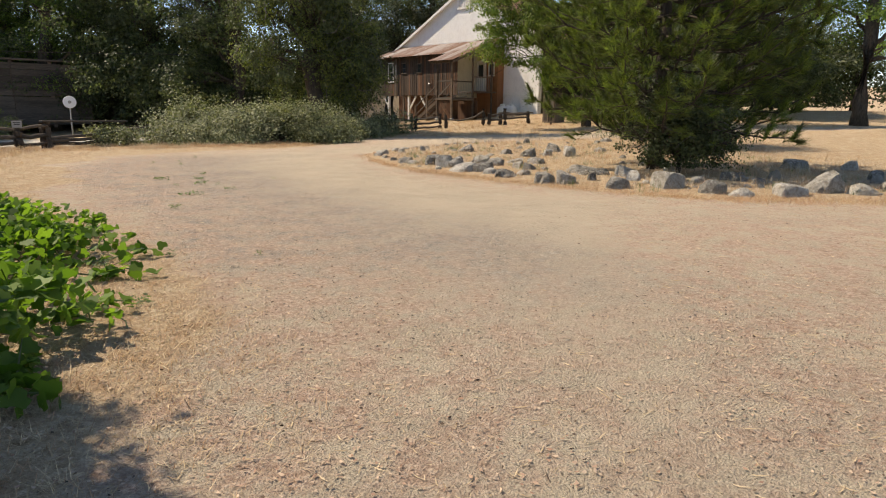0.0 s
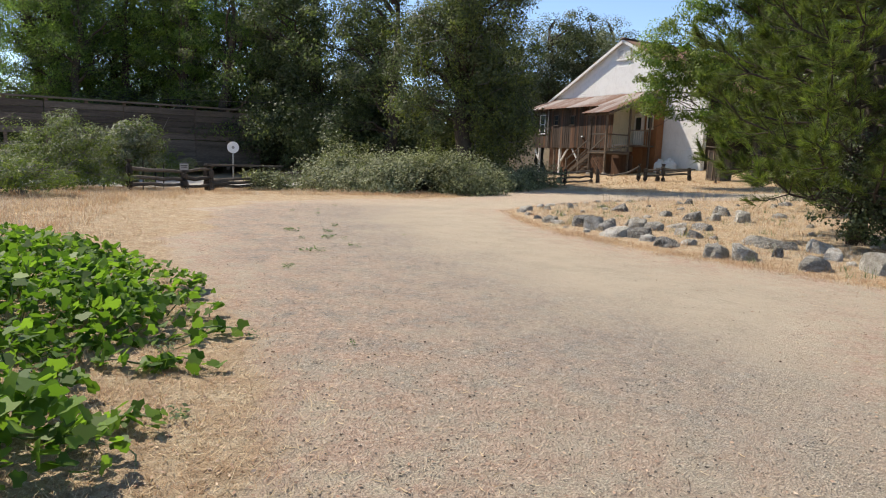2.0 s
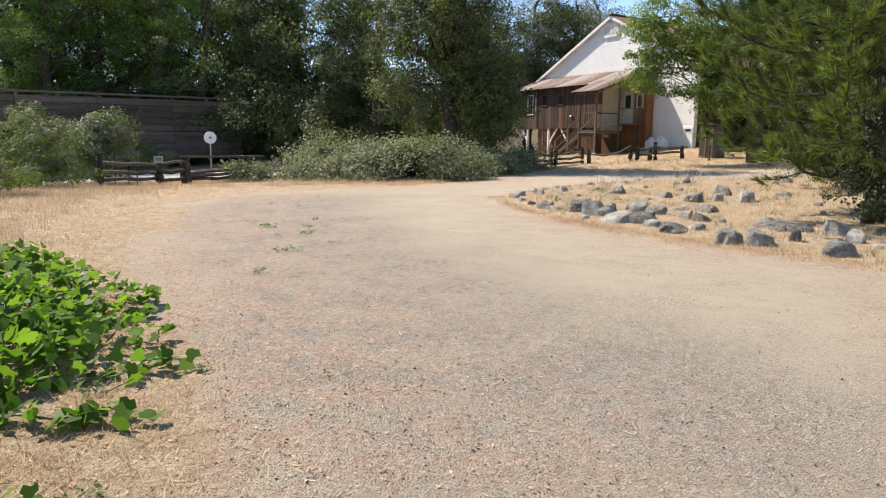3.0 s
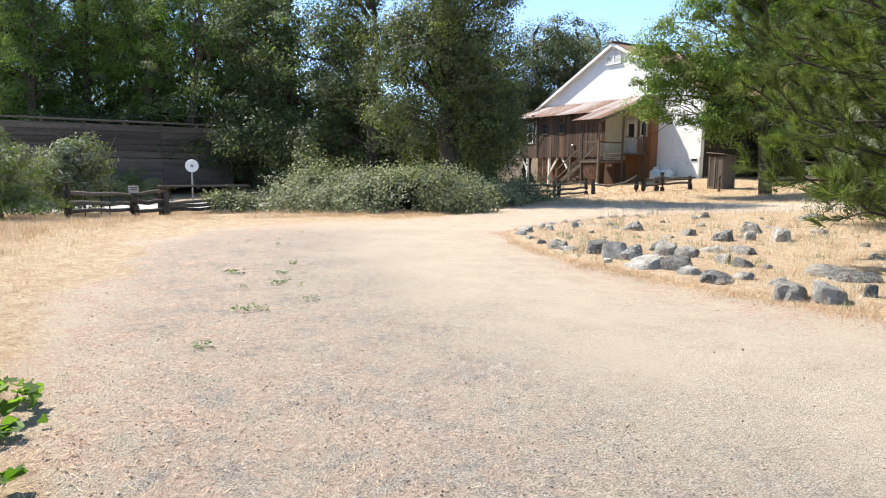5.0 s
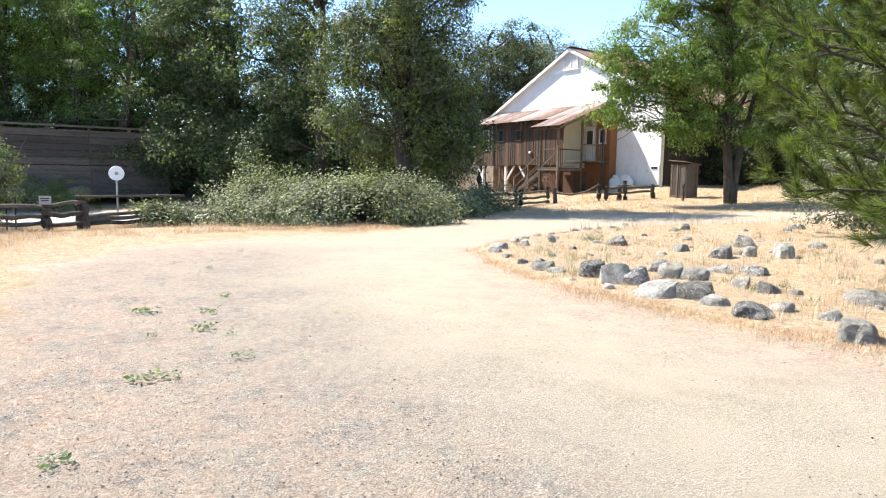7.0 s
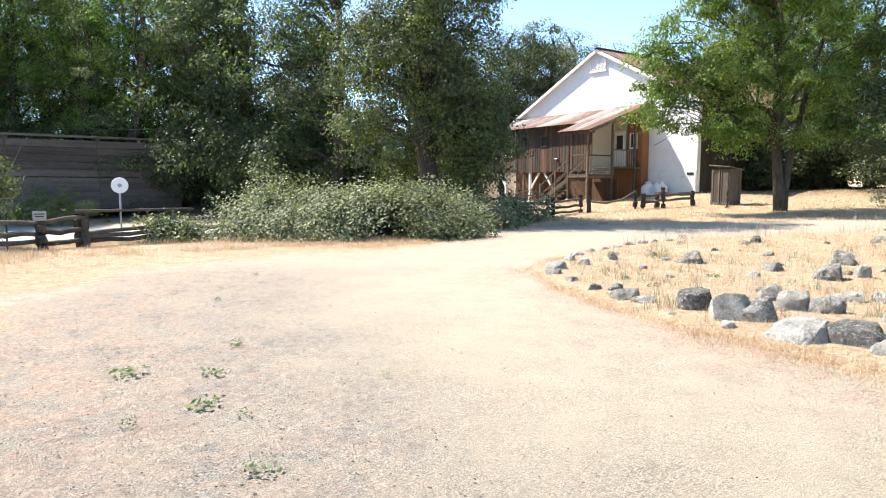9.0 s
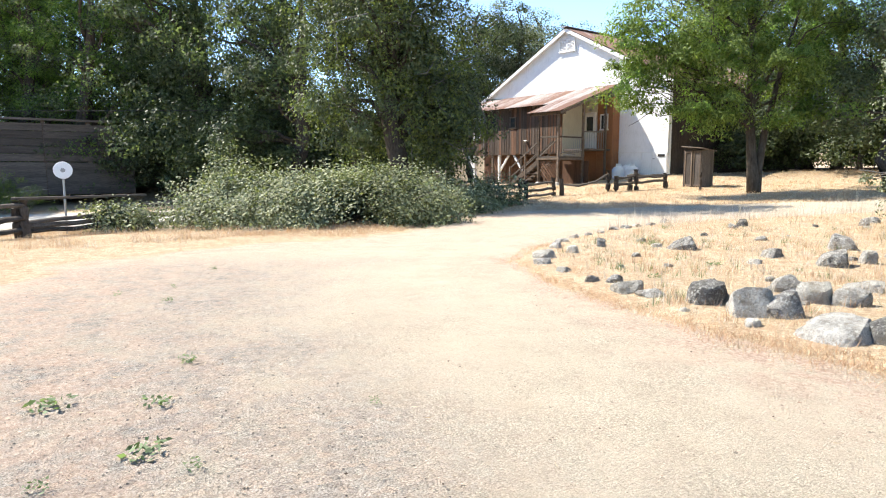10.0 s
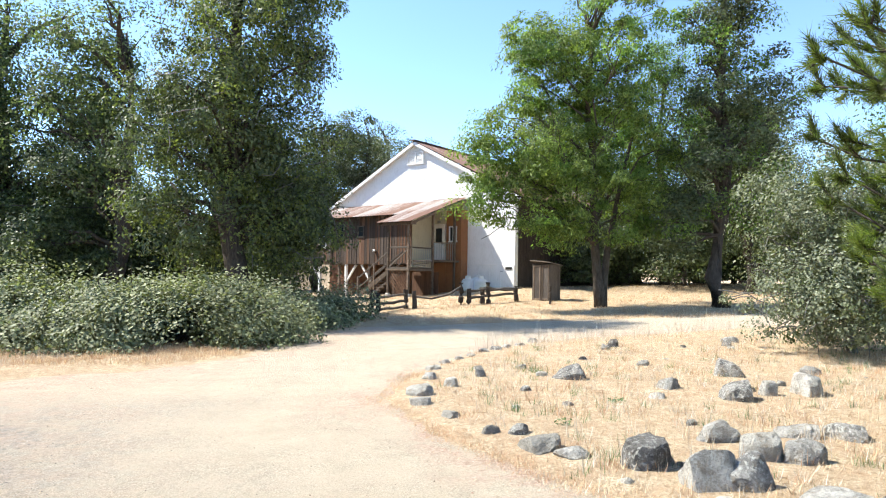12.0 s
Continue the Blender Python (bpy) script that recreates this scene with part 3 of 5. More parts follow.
def window(parent, c, w, z0, z1, y, bars=True, frame_mat=M_TRIM):
    win = part("window", box_bm(w - 0.06, 0.02, z1 - z0 - 0.06, 0, (c, y + 0.02, (z0 + z1) / 2)), parent, "small white-framed window" if frame_mat == M_TRIM else "small window in a weathered frame", None, M_GLASS)
    for sx, sz, dx, dz in ((w, 0.07, 0, (z1 - z0) / 2 - 0.03), (w + 0.08, 0.09, 0, -(z1 - z0) / 2 + 0.03), (0.07, z1 - z0 - 0.14, -w / 2 + 0.035, 0.0), (0.07, z1 - z0 - 0.14, w / 2 - 0.035, 0.0)):
        part("window_frame", box_bm(sx, 0.06, sz, 0.006, (c + dx, y - 0.01, (z0 + z1) / 2 + dz)), win, material=frame_mat)
    if bars:
        part("sash_bar", box_bm(w - 0.14, 0.035, 0.035, 0.004, (c, y, (z0 + z1) / 2)), win, material=frame_mat)
    return win


for k, (c, w, z0, z1) in enumerate(WINDOWS):
    window(barn, c, w, z0, z1, -WALL_D - 0.03, True, M_RAIL if k else M_TRIM)
part("wall_lamp", box_bm(0.2, 0.16, 0.12, 0.03, (-0.85, -WALL_D - 0.1, 3.05)), barn, "small grey metal wall fixture", None, M_STEEL)
part("downpipe", join_tubes("downpipe", [tube([(-4.72, -2.72, 5.0), (-4.72, -2.72, 2.1)], [0.035, 0.035], 8)], M_GREY_PAINT), barn, "thin grey pipe")
# end wall of the lean-to, and the door wall in the corner
part("end_wall", box_bm(0.1, 1.95, 3.25, 0.004, (2.0, -1.6, 3.7)), barn, "cream painted end wall", None, M_CREAM)
part("end_wall", box_bm(0.1, 2.5, 2.8, 0.004, (-6.6, -1.3, 3.7)), barn, "brown boarded end wall", None, M_BOARD)
part("door_wall", box_bm(1.1, 0.1, 4.95, 0.004, (3.52, -0.6, 2.95)), barn, "orange-brown sheet wall", None, M_SHEET)
part("door_wall", box_bm(0.94, 0.1, 0.85, 0.004, (2.48, -0.6, 5.05)), barn, "cream painted panel over the door", None, M_CREAM)
part("door_wall", box_bm(0.94, 0.1, 2.0, 0.004, (2.48, -0.6, 1.45)), barn, "orange-brown sheet wall", None, M_SHEET)
part("return_wall", box_bm(0.06, 0.5, 5.0, 0.004, (4.05, -0.29, 2.95)), barn, "orange-brown sheet wall", None, M_SHEET)
back_door = part("porch_door", box_bm(0.78, 0.05, 2.04, 0.006, (2.42, -0.62, 3.52)), barn, "white painted door with a glazed upper half", None, M_TRIM)
part("door_pane", box_bm(0.46, 0.012, 0.86, 0, (2.42, -0.652, 3.98)), back_door, "dark glass pane", None, M_GLASS)
for sx, sz, dx, dz in ((0.98, 0.1, 0, 1.08), (0.1, 2.04, -0.44, 0.0), (0.1, 2.04, 0.44, 0.0)):
    part("door_frame", box_bm(sx, 0.1, sz, 0.008, (2.42 + dx, -0.68, 3.52 + dz)), back_door, material=M_TRIM)
part("door_knob", box_bm(0.05, 0.06, 0.05, 0.015, (2.72, -0.68, 3.45)), back_door, "", None, M_STEEL)
win = window(barn, 3.48, 0.56, 3.58, 4.5, -0.67, False)
part("sash_bar", box_bm(0.04, 0.035, 0.78, 0.004, (3.48, -0.67, 4.04)), win, material=M_TRIM)
part("porch_lamp", box_bm(0.16, 0.2, 0.14, 0.03, (2.5, -0.76, 4.8)), barn, "small lamp over the porch door", None, M_STEEL)

# posts, braces and dark undercroft
for s, mt, w in ((-3.42, M_TRIM, 0.16), (-5.85, M_TRIM, 0.16), (-4.05, M_BEAM, 0.14), (-1.4, M_BEAM, 0.14), (0.6, M_BEAM, 0.14)):
    stick("post", (s, -2.5, 0.3), (s, -2.5, 2.27), w, w, mt, barn, "white painted post" if mt == M_TRIM else "weathered post")
stick("brace", (-3.36, -2.5, 1.2), (-2.55, -2.5, 2.22), 0.1, 0.12, M_TRIM, barn, "white painted brace")
stick("brace", (-2.1, -2.5, 2.22), (-1.3, -2.5, 1.2), 0.1, 0.12, M_TRIM, barn, "white painted brace")
stick("brace", (-5.9, -2.5, 1.3), (-6.5, -2.5, 2.22), 0.1, 0.12, M_TRIM, barn, "white painted brace")
part("undercroft_wall", box_bm(9.5, 0.06, 2.2, 0.004, (-2.8, -0.09, 1.2)), barn, "dark boarded undercroft wall", None, M_BOARD_RED)
part("undercroft_door", box_bm(0.5, 0.05, 1.7, 0.01, (-2.4, -1.2, 1.2)), barn, "brown leaning boards", None, M_BOARD_RED)

# porch landing, its rails and its stair
part("landing", box_bm(1.75, 2.05, 0.1, 0.01, (2.78, -3.66, 1.9)), barn, "weathered plank landing", None, M_BEAM)
part("upper_floor", box_bm(1.95, 1.9, 0.1, 0.01, (2.97, -1.6, 2.44)), barn, "weathered plank floor", None, M_BEAM)
for i in range(2):
    part("tread", box_bm(1.0, 0.28, 0.05, 0.008, (2.75, -2.72 - 0.26 * i, 2.30 - 0.16 * i)), barn, material=M_RAIL)
for s, d, z0, z1 in ((2.07, 4.62, 0.5, 4.32), (3.52, 4.62, 0.5, 4.32), (3.58, 2.65, 0.4, 5.1), (3.95, 1.15, 0.4, 5.6)):
    stick("porch_post", (s, -d, z0), (s, -d, z1), 0.12, 0.12, M_BEAM, barn, "weathered square post")
for s in (2.07, 3.52):
    part("pier", box_bm(0.26, 0.26, 0.26, 0.05, (s, -4.62, 0.5)), barn, "small concrete pier", None, M_STONE)
stick("rail", (2.1, -4.62, 3.1), (3.5, -4.62, 3.1), 0.05, 0.1, M_RAIL, barn)
stick("rail", (2.1, -4.62, 2.0), (3.5, -4.62, 3.0), 0.05, 0.08, M_RAIL, barn)
stick("rail", (2.1, -4.62, 1.96), (3.5, -4.62, 1.96), 0.06, 0.16, M_RAIL, barn)
stick("rail", (3.54, -4.6, 3.1), (3.6, -2.65, 3.1), 0.05, 0.08, M_BEAM, barn)
stick("rail", (3.6, -2.6, 3.45), (3.95, -1.15, 3.45), 0.05, 0.08, M_BEAM, barn)
stick("rail", (3.56, -4.6, 1.96), (3.6, -2.65, 1.96), 0.06, 0.16, M_BEAM, barn)
for i in range(12):
    y = -4.5 + i * 0.16
    stick("baluster", (3.55, y, 2.0), (3.55, y, 3.06), 0.02, 0.02, M_STEEL, barn, "", 0)
for i in range(9):
    s = 3.6 + 0.04 * i
    stick("baluster", (s, -2.5 + i * 0.155, 2.5), (s, -2.5 + i * 0.155, 3.42), 0.02, 0.02, M_STEEL, barn, "", 0)
for i in range(9):
    a = 2.1 + i * 0.2 - 0.5
    lo, hi = max(a, 2.1), min(a + 1.2, 3.5)
    if hi - lo > 0.15:
        stick("lattice_slat", (lo, -4.6, 1.8 - (lo - a) * 1.1), (hi, -4.6, 1.8 - (hi - a) * 1.1), 0.02, 0.07, M_BOARD_RED, barn, "", 0.003)
part("porch_skirt", box_bm(1.9, 0.05, 1.4, 0.01, (2.95, -2.5, 1.1)), barn, "red-brown boards under the porch", None, M_BOARD_RED)
stair = part("stair", box_bm(0.1, 1.1, 0.1, 0.01, (1.95, -3.95, 1.85)), barn, "weathered wooden stair", None, M_BEAM)
for y in (-3.4, -4.5):
    stick("stringer", (2.0, y, 1.8), (-0.35, y, 0.4), 0.05, 0.24, M_BEAM, stair)
    stick("handrail", (2.05, y, 2.95), (-0.3, y, 1.42), 0.05, 0.09, M_RAIL, stair)
    stick("handrail", (2.05, y, 2.35), (-0.3, y, 0.85), 0.04, 0.07, M_RAIL, stair)
    stick("newel", (-0.35, y, 0.3), (-0.35, y, 1.5), 0.1, 0.1, M_BEAM, stair)
    stick("newel", (0.9, y, 0.7), (0.9, y, 2.2), 0.08, 0.08, M_BEAM, stair)
for i in range(8):
    part("tread", box_bm(0.28, 1.1, 0.04, 0.006, (1.85 - i * 0.285, -3.95, 1.74 - i * 0.175)), stair, material=M_RAIL)


def gas_tank(x, y, h):
    t = thing("gas_tank", "white upright gas cylinder beside the hall wall", "gas cylinder", BARN @ Matrix.Translation((x, y, 0.38)), "gas cylinders")
    prof = [(0.30, 0.0), (0.31, 0.06), (0.37, 0.1), (0.38, 0.16), (0.38, h - 0.28), (0.35, h - 0.18), (0.27, h - 0.09), (0.13, h - 0.04)]
    v, f = tube([(0, 0, z) for r, z in prof], [r for r, z in prof], 20)
    part("shell", mesh_from("shell", v, f, [M_TANK], smooth=True), t)
    v, f = tube([(0, 0, h - 0.08), (0, 0, h + 0.1)], [0.17, 0.16], 14, False)
    part("collar", mesh_from("collar", v, f, [M_TANK], smooth=True), t)
    v, f = tube([(0, 0, h - 0.06), (0, 0, h + 0.05)], [0.04, 0.03], 8)
    part("valve", mesh_from("valve", v, f, [M_STEEL]), t, "brass valve")


gas_tank(4.66, -0.75, 1.16)
gas_tank(5.5, -0.7, 1.16)
gas_tank(5.05, -0.42, 1.22)

# ---- fences ----
rf = random.Random(21)


def rough_stick(a, b, r0, r1, sides=7, bend=0.04, seed=0):
    rng = random.Random(seed)
    a, b = Vector(a), Vector(b)
    pts, rad = [], []
    for i in range(6):
        u = i / 5
        p = a.lerp(b, u) + Vector((rng.uniform(-bend, bend), rng.uniform(-bend, bend), rng.uniform(-bend, bend))) * (0.3 if i in (0, 5) else 1)
        pts.append(p)
        rad.append((r0 + (r1 - r0) * u) * rng.uniform(0.93, 1.07))
    return tube(pts, rad, sides, True, 0.1, rng)


def split_fence(name, label, posts, spans, h, r=0.11):
    """A rustic fence: thick split posts, and rough rails between pairs of places."""
    f = thing(name, label, "fence")
    for k, (x, y, hh) in enumerate(posts):
        v, q = rough_stick((x, y, ground_z(x, y) - 0.06), (x + rf.uniform(-0.03, 0.03), y, ground_z(x, y) + hh), r, r * 0.9, 7, 0.02, 50 + k)
        part("post", mesh_from("post", v, q, [M_POST]), f, "dark split wooden post")
    for k, (a, b, za, zb, rr) in enumerate(spans):
        v, q = rough_stick((*a, ground_z(*a) + za), (*b, ground_z(*b) + zb), rr, rr * 0.8, 7, 0.035, 90 + k)
        part("rail", mesh_from("rail", v, q, [M_RAIL]), f, "grey split rail")
    return f


P0, P1, P2, P3, P4 = (-15.5, 20.5), (-15.0, 22.7), (-14.6, 23.9), (-13.35, 26.9), (-12.2, 28.4)
left_fence = split_fence("split_rail_fence", "weathered grey split rail fence beside the dry field", [(*P0, 1.05), (*P1, 1.02), (P1[0] + 0.18, P1[1] - 0.1, 0.62), (*P2, 0.95), (P2[0] - 0.17, P2[1] - 0.05, 0.92), (*P3, 0.95), (*P4, 0.9)],
    [(P0, P1, 0.75, 0.68, 0.07), (P0, P1, 0.45, 0.4, 0.075), (P0, P1, 0.2, 0.24, 0.07), (P1, P2, 0.72, 0.82, 0.06), (P1, P2, 0.42, 0.5, 0.085), (P1, P2, 0.14, 0.22, 0.07),
     (P2, P3, 0.36, 0.62, 0.065), (P2, P3, 0.28, 0.36, 0.075), (P2, P3, 0.16, 0.2, 0.07), (P3, P4, 0.7, 0.72, 0.06), (P3, P4, 0.42, 0.4, 0.07), (P3, P4, 0.15, 0.15, 0.07)], 1.0, 0.12)
top_a, top_b = Vector((*P2, ground_z(*P2) + 0.98)), Vector((*P3, ground_z(*P3) + 1.0))
stick("top_board", top_a + (top_a - top_b).normalized() * 0.25, top_b + (top_b - top_a).normalized() * 0.2, 0.2, 0.07, M_RAIL, left_fence, "flat grey top board")
plaque = thing("fence_plaque", "small pale notice plate fixed on the fence post", "notice", pose(P1[0] + 0.16, P1[1] - 0.14, ground_z(*P1) + 0.88, 0, 0, 36))
part("plate", box_bm(0.3, 0.02, 0.24, 0.004), plaque, "", None, M_GREY_PAINT)
part("text_bar", box_bm(0.22, 0.006, 0.025, 0, (0, -0.013, 0.05)), plaque, "dark line of lettering", None, M_DARK)
part("text_bar", box_bm(0.18, 0.006, 0.025, 0, (0, -0.013, -0.01)), plaque, "dark line of lettering", None, M_DARK)
for k, (x, y) in enumerate(((-15.6, 21.3), (-15.3, 22.0), (-16.1, 22.6))):
    st = thing("thin_stake", "thin dark metal stake standing by the fence", "stake", pose(x, y, ground_z(x, y)), "stakes by the fence")
    v, q = tube([(0, 0, -0.05), (0.02, 0, 1.05 - 0.1 * k)], [0.022, 0.02], 6)
    part("rod", mesh_from("rod", v, q, [M_POST]), st)

# round white sign on a thin post
sg = thing("round_sign", "round white metal sign on a thin grey post", "sign", pose(-14.5, 25.3, ground_z(-14.5, 25.3), 0, 0, 36))
v, q = tube([(0, 0, -0.05), (0, 0, 1.62)], [0.028, 0.028], 8)
part("post", mesh_from("post", v, q, [M_STEEL]), sg, "grey steel post")
v, q = tube([(0, -0.045, 1.72), (0, -0.03, 1.72)], [0.225, 0.23], 32)
part("disc", mesh_from("disc", v, q, [M_SIGN]), sg, "white round disc")
v, q = tube([(0, -0.052, 1.72), (0, -0.044, 1.72)], [0.05, 0.06], 16)
part("hub", mesh_from("hub", v, q, [M_GREY_PAINT]), sg, "small grey mark")

# fences before the hall
GA, GB, GC, GD = (-2.08, 36.6), (-1.85, 36.2), (-0.55, 38.5), (-0.19, 38.4)
split_fence("split_rail_fence", "short weathered split rail fence before the hall", [(*GA, 0.95), (*GB, 0.85), (*GC, 0.8), (*GD, 0.75)],
    [(GA, GC, 0.62, 0.6, 0.06), (GA, GC, 0.35, 0.32, 0.065), (GA, GC, 0.1, 0.12, 0.06), ((-3.75, 36.9), GA, 0.6, 0.58, 0.06), ((-3.75, 36.9), GA, 0.3, 0.3, 0.06)], 0.8, 0.11)
FA, FB, FC, FD = (2.02, 39.6), (2.36, 39.5), (3.34, 39.9), (4.8, 40.5)
split_fence("split_rail_fence", "short weathered split rail fence by the gas tanks", [(*FA, 0.98), (*FB, 0.72), (*FC, 0.95), (FC[0] - 0.3, FC[1], 0.7), (*FD, 0.72)],
    [(FB, FC, 0.6, 0.66, 0.06), (FB, FC, 0.3, 0.34, 0.07), (FC, FD, 0.6, 0.58, 0.06), (FC, FD, 0.36, 0.36, 0.065), ((2.95, 40.0), (5.1, 40.6), 0.68, 0.62, 0.05)], 0.9, 0.12)
chain = thing("sagging_rail", "thin sagging grey pole slung between the fences", "pole")
v, q = tube([(GD[0], GD[1], ground_z(*GD) + 0.5), (0.6, 38.9, ground_z(0.6, 38.9) + 0.36), (1.4, 39.3, ground_z(1.4, 39.3) + 0.5), (FA[0], FA[1], ground_z(*FA) + 0.82)], [0.04, 0.045, 0.05, 0.05], 7)
part("pole", mesh_from("pole", v, q, [M_RAIL], smooth=True), chain)

# ---- little shed ----
shed = thing("tool_shed", "small grey-brown board shed with twin panels and lean roof", "shed", pose(6.41, 41.0, ground_z(6.4, 41.0) - 0.02, 0, 0, -50))
for sx, x in ((0.04, -0.48), (0.04, 0.48)):
    part("side_wall", box_bm(sx, 0.9, 1.72, 0.006, (x, 0, 0.86)), shed, "", None, M_GREY_BOARD)
part("back_wall", box_bm(0.92, 0.04, 1.72, 0.006, (0, 0.43, 0.86)), shed, "", None, M_GREY_BOARD)
for x in (-0.235, 0.235):
    dr = part("door", box_bm(0.44, 0.04, 1.7, 0.006, (x, -0.43, 0.86)), shed, "", None, M_GREY_BOARD)
    for sx, sz, dx, dz in ((0.07, 1.66, -0.17, 0), (0.07, 1.66, 0.17, 0), (0.27, 0.08, 0, 0.78), (0.27, 0.08, 0, -0.78)):
        part("stile", box_bm(sx, 0.025, sz, 0.004, (x + dx, -0.46, 0.86 + dz)), dr, "", None, M_BEAM)
part("roof", box_bm(1.16, 1.14, 0.05, 0.01), shed, "pale weathered lean roof", Matrix.Translation((0, 0, 1.80)) @ Matrix.Rotation(radians(-6), 4, "X") @ Matrix.Rotation(radians(5), 4, "Y"), M_RAIL)
gx, gy = 5.94, 38.9
pst = thing("short_post", "short dark wooden post standing near the shed", "post", pose(gx, gy, ground_z(gx, gy)))
v, q = rough_stick((0, 0, -0.05), (0, 0, 0.8), 0.06, 0.055, 7, 0.01, 5)
part("stake", mesh_from("stake", v, q, [M_POST]), pst)

# ---- timber flume at the back ----
flume = thing("timber_flume", "dark weathered timber flume raised on posts", "flume", pose(-38, 33.5, 0, 0, 0, 44))
for k in range(5):
    for i in range(4):
        part("plank", box_bm(4.5, 0.06, 0.4, 0.01, (2.3 + i * 4.55, 0.02 * (k % 2), 2.15 + k * 0.42)), flume, "", None, M_FLUME)
for i in range(9):
    stick("post", (0.2 + i * 2.25, 0.12, -0.1), (0.2 + i * 2.25, 0.12, 4.25), 0.2, 0.2, M_BEAM, flume)
stick("cap_beam", (-0.2, 0.0, 4.25), (18.6, 0.0, 4.25), 0.3, 0.12, M_FLUME, flume)
stick("sill_beam", (-0.2, 0.0, 1.2), (6.5, 0.0, 1.2), 0.2, 0.16, M_FLUME, flume)
for i in range(3):
    part("plank", box_bm(4.5, 0.06, 1.8, 0.01, (6.9 + i * 4.55, 0.04, 1.0)), flume, "", None, M_FLUME)

# overhead wire across the woods
wire = thing("overhead_wire", "thin black overhead wire strung before the trees", "wire")
wp = [(-60 + i * 5.0, 46 - i * 0.6, 5.4 - 0.12 * i + 0.010 * (i - 6) ** 2) for i in range(11)]
v, q = tube(wp, [0.02] * len(wp), 5)
part("cable", mesh_from("cable", v, q, [M_DARK]), wire)
for x, y, z in (wp[0], wp[-1]):
    v, q = tube([(x, y, -0.1), (x, y, z + 0.3)], [0.13, 0.1], 8)
    part("pole", mesh_from("pole", v, q, [M_POST]), wire)

# ---- stones of the bed ----
ROCKS = ((M_ROCK, "grey"), (M_ROCK_DARK, "dark grey lichen-spotted"), (M_ROCK_PALE, "pale"))


def rock(x, y, w, h, kind=0, sharp=0.5, deep=0.8, turn=None):
    """A half-sunk fieldstone, w wide and h high above the soil."""
    rng = random.Random(int(x * 911 + y * 353))
    bm = bmesh.new()
    bmesh.ops.create_icosphere(bm, subdivisions=3, radius=1.0)
    seed = Vector((rng.uniform(0, 50), rng.uniform(0, 50), rng.uniform(0, 50)))
    cuts = [(Vector((rng.gauss(0, 1), rng.gauss(0, 1), rng.gauss(0.1, 0.35))).normalized(), rng.uniform(0.55, 0.85)) for _ in range(int(4 + 6 * sharp))]
    cuts.append((Vector((rng.gauss(0, 0.25), rng.gauss(0, 0.25), 1)).normalized(), rng.uniform(0.5, 0.8)))
    for vt in bm.verts:
        p = vt.co.copy()
        k = 1 + 0.3 * noise.noise(p * 1.1 + seed) + 0.2 * noise.noise(p * 2.7 + seed) + 0.08 * noise.noise(p * 6 + seed)
        p *= k
        for n, dist in cuts:
            over = p.dot(n) - dist
            if over > 0:
                p -= n * over * (0.7 + 0.3 * sharp)
        vt.co = p
    hi = max(vt.co.z for vt in bm.verts)
    wd = max(vt.co.x for vt in bm.verts) - min(vt.co.x for vt in bm.verts)
    for vt in bm.verts:
        vt.co = Vector((vt.co.x * w * 0.94 / wd, vt.co.y * w * 0.94 / wd * deep, vt.co.z * h * 0.84 / hi if vt.co.z > 0 else vt.co.z * h * 0.5))
    me = bpy.data.meshes.new("stone")
    bm.to_mesh(me)
    bm.free()
    me.materials.append(ROCKS[kind][0])
    me.polygons.foreach_set("use_smooth", [True] * len(me.polygons))
    me.set_sharp_from_angle(angle=radians(22))
    ob = new("stone", me)
    ob.matrix_world = pose(x, y, ground_z(x, y) - 0.01, rng.uniform(-8, 8), rng.uniform(-10, 10), turn if turn is not None else rng.uniform(-25, 25))
    size = "large" if w > 0.55 else "small" if w < 0.32 else "medium"
    return tagged(ob, f"{size} {ROCKS[kind][1]} fieldstone in dry grass", "stone", "stones of the bed")


# the front edge by the walk, from the tip
for x, y, w, h, k, sh in ((-0.42, 16.24, 0.55, 0.33, 1, 0.55), (-0.14, 15.59, 0.50, 0.36, 0, 0.8), (0.18, 15.53, 0.47, 0.31, 1, 0.5), (0.73, 16.95, 0.48, 0.26, 0, 0.6), (0.81, 16.31, 0.45, 0.3, 2, 0.6),
                          (0.36, 14.78, 0.8, 0.22, 0, 0.05), (0.77, 14.52, 0.66, 0.25, 1, 0.5), (1.11, 16.15, 0.48, 0.24, 0, 0.3), (1.68, 17.04, 0.5, 0.14, 0, 0.6), (2.24, 16.96, 0.5, 0.18, 1, 0.6), (1.61, 15.56, 0.3, 0.22, 0, 0.5)):
    rock(x, y, w, h, k, sh)
for x, y, w, h, k, sh in ((-2.02, 19.68, 0.45, 0.16, 2, 0.3), (-2.09, 19.05, 0.3, 0.12, 0, 0.5), (-1.48, 20.28, 0.25, 0.17, 2, 0.2), (-1.51, 22.13, 0.3, 0.13, 2, 0.3), (-1.72, 20.95, 0.3, 0.14, 0, 0.5), (-1.19, 23.0, 0.26, 0.11, 0, 0.4),
                          (-1.51, 17.48, 0.24, 0.11, 2, 0.4), (-1.24, 17.41, 0.3, 0.13, 1, 0.7), (-1.16, 16.86, 0.42, 0.17, 2, 0.5), (-0.95, 16.57, 0.38, 0.12, 0, 0.5), (-1.81, 18.3, 0.28, 0.09, 2, 0.3), (-0.86, 21.15, 0.26, 0.22, 0, 0.5), (0.52, 20.82, 0.6, 0.26, 1, 0.6)):
    rock(x, y, w, h, k, sh)
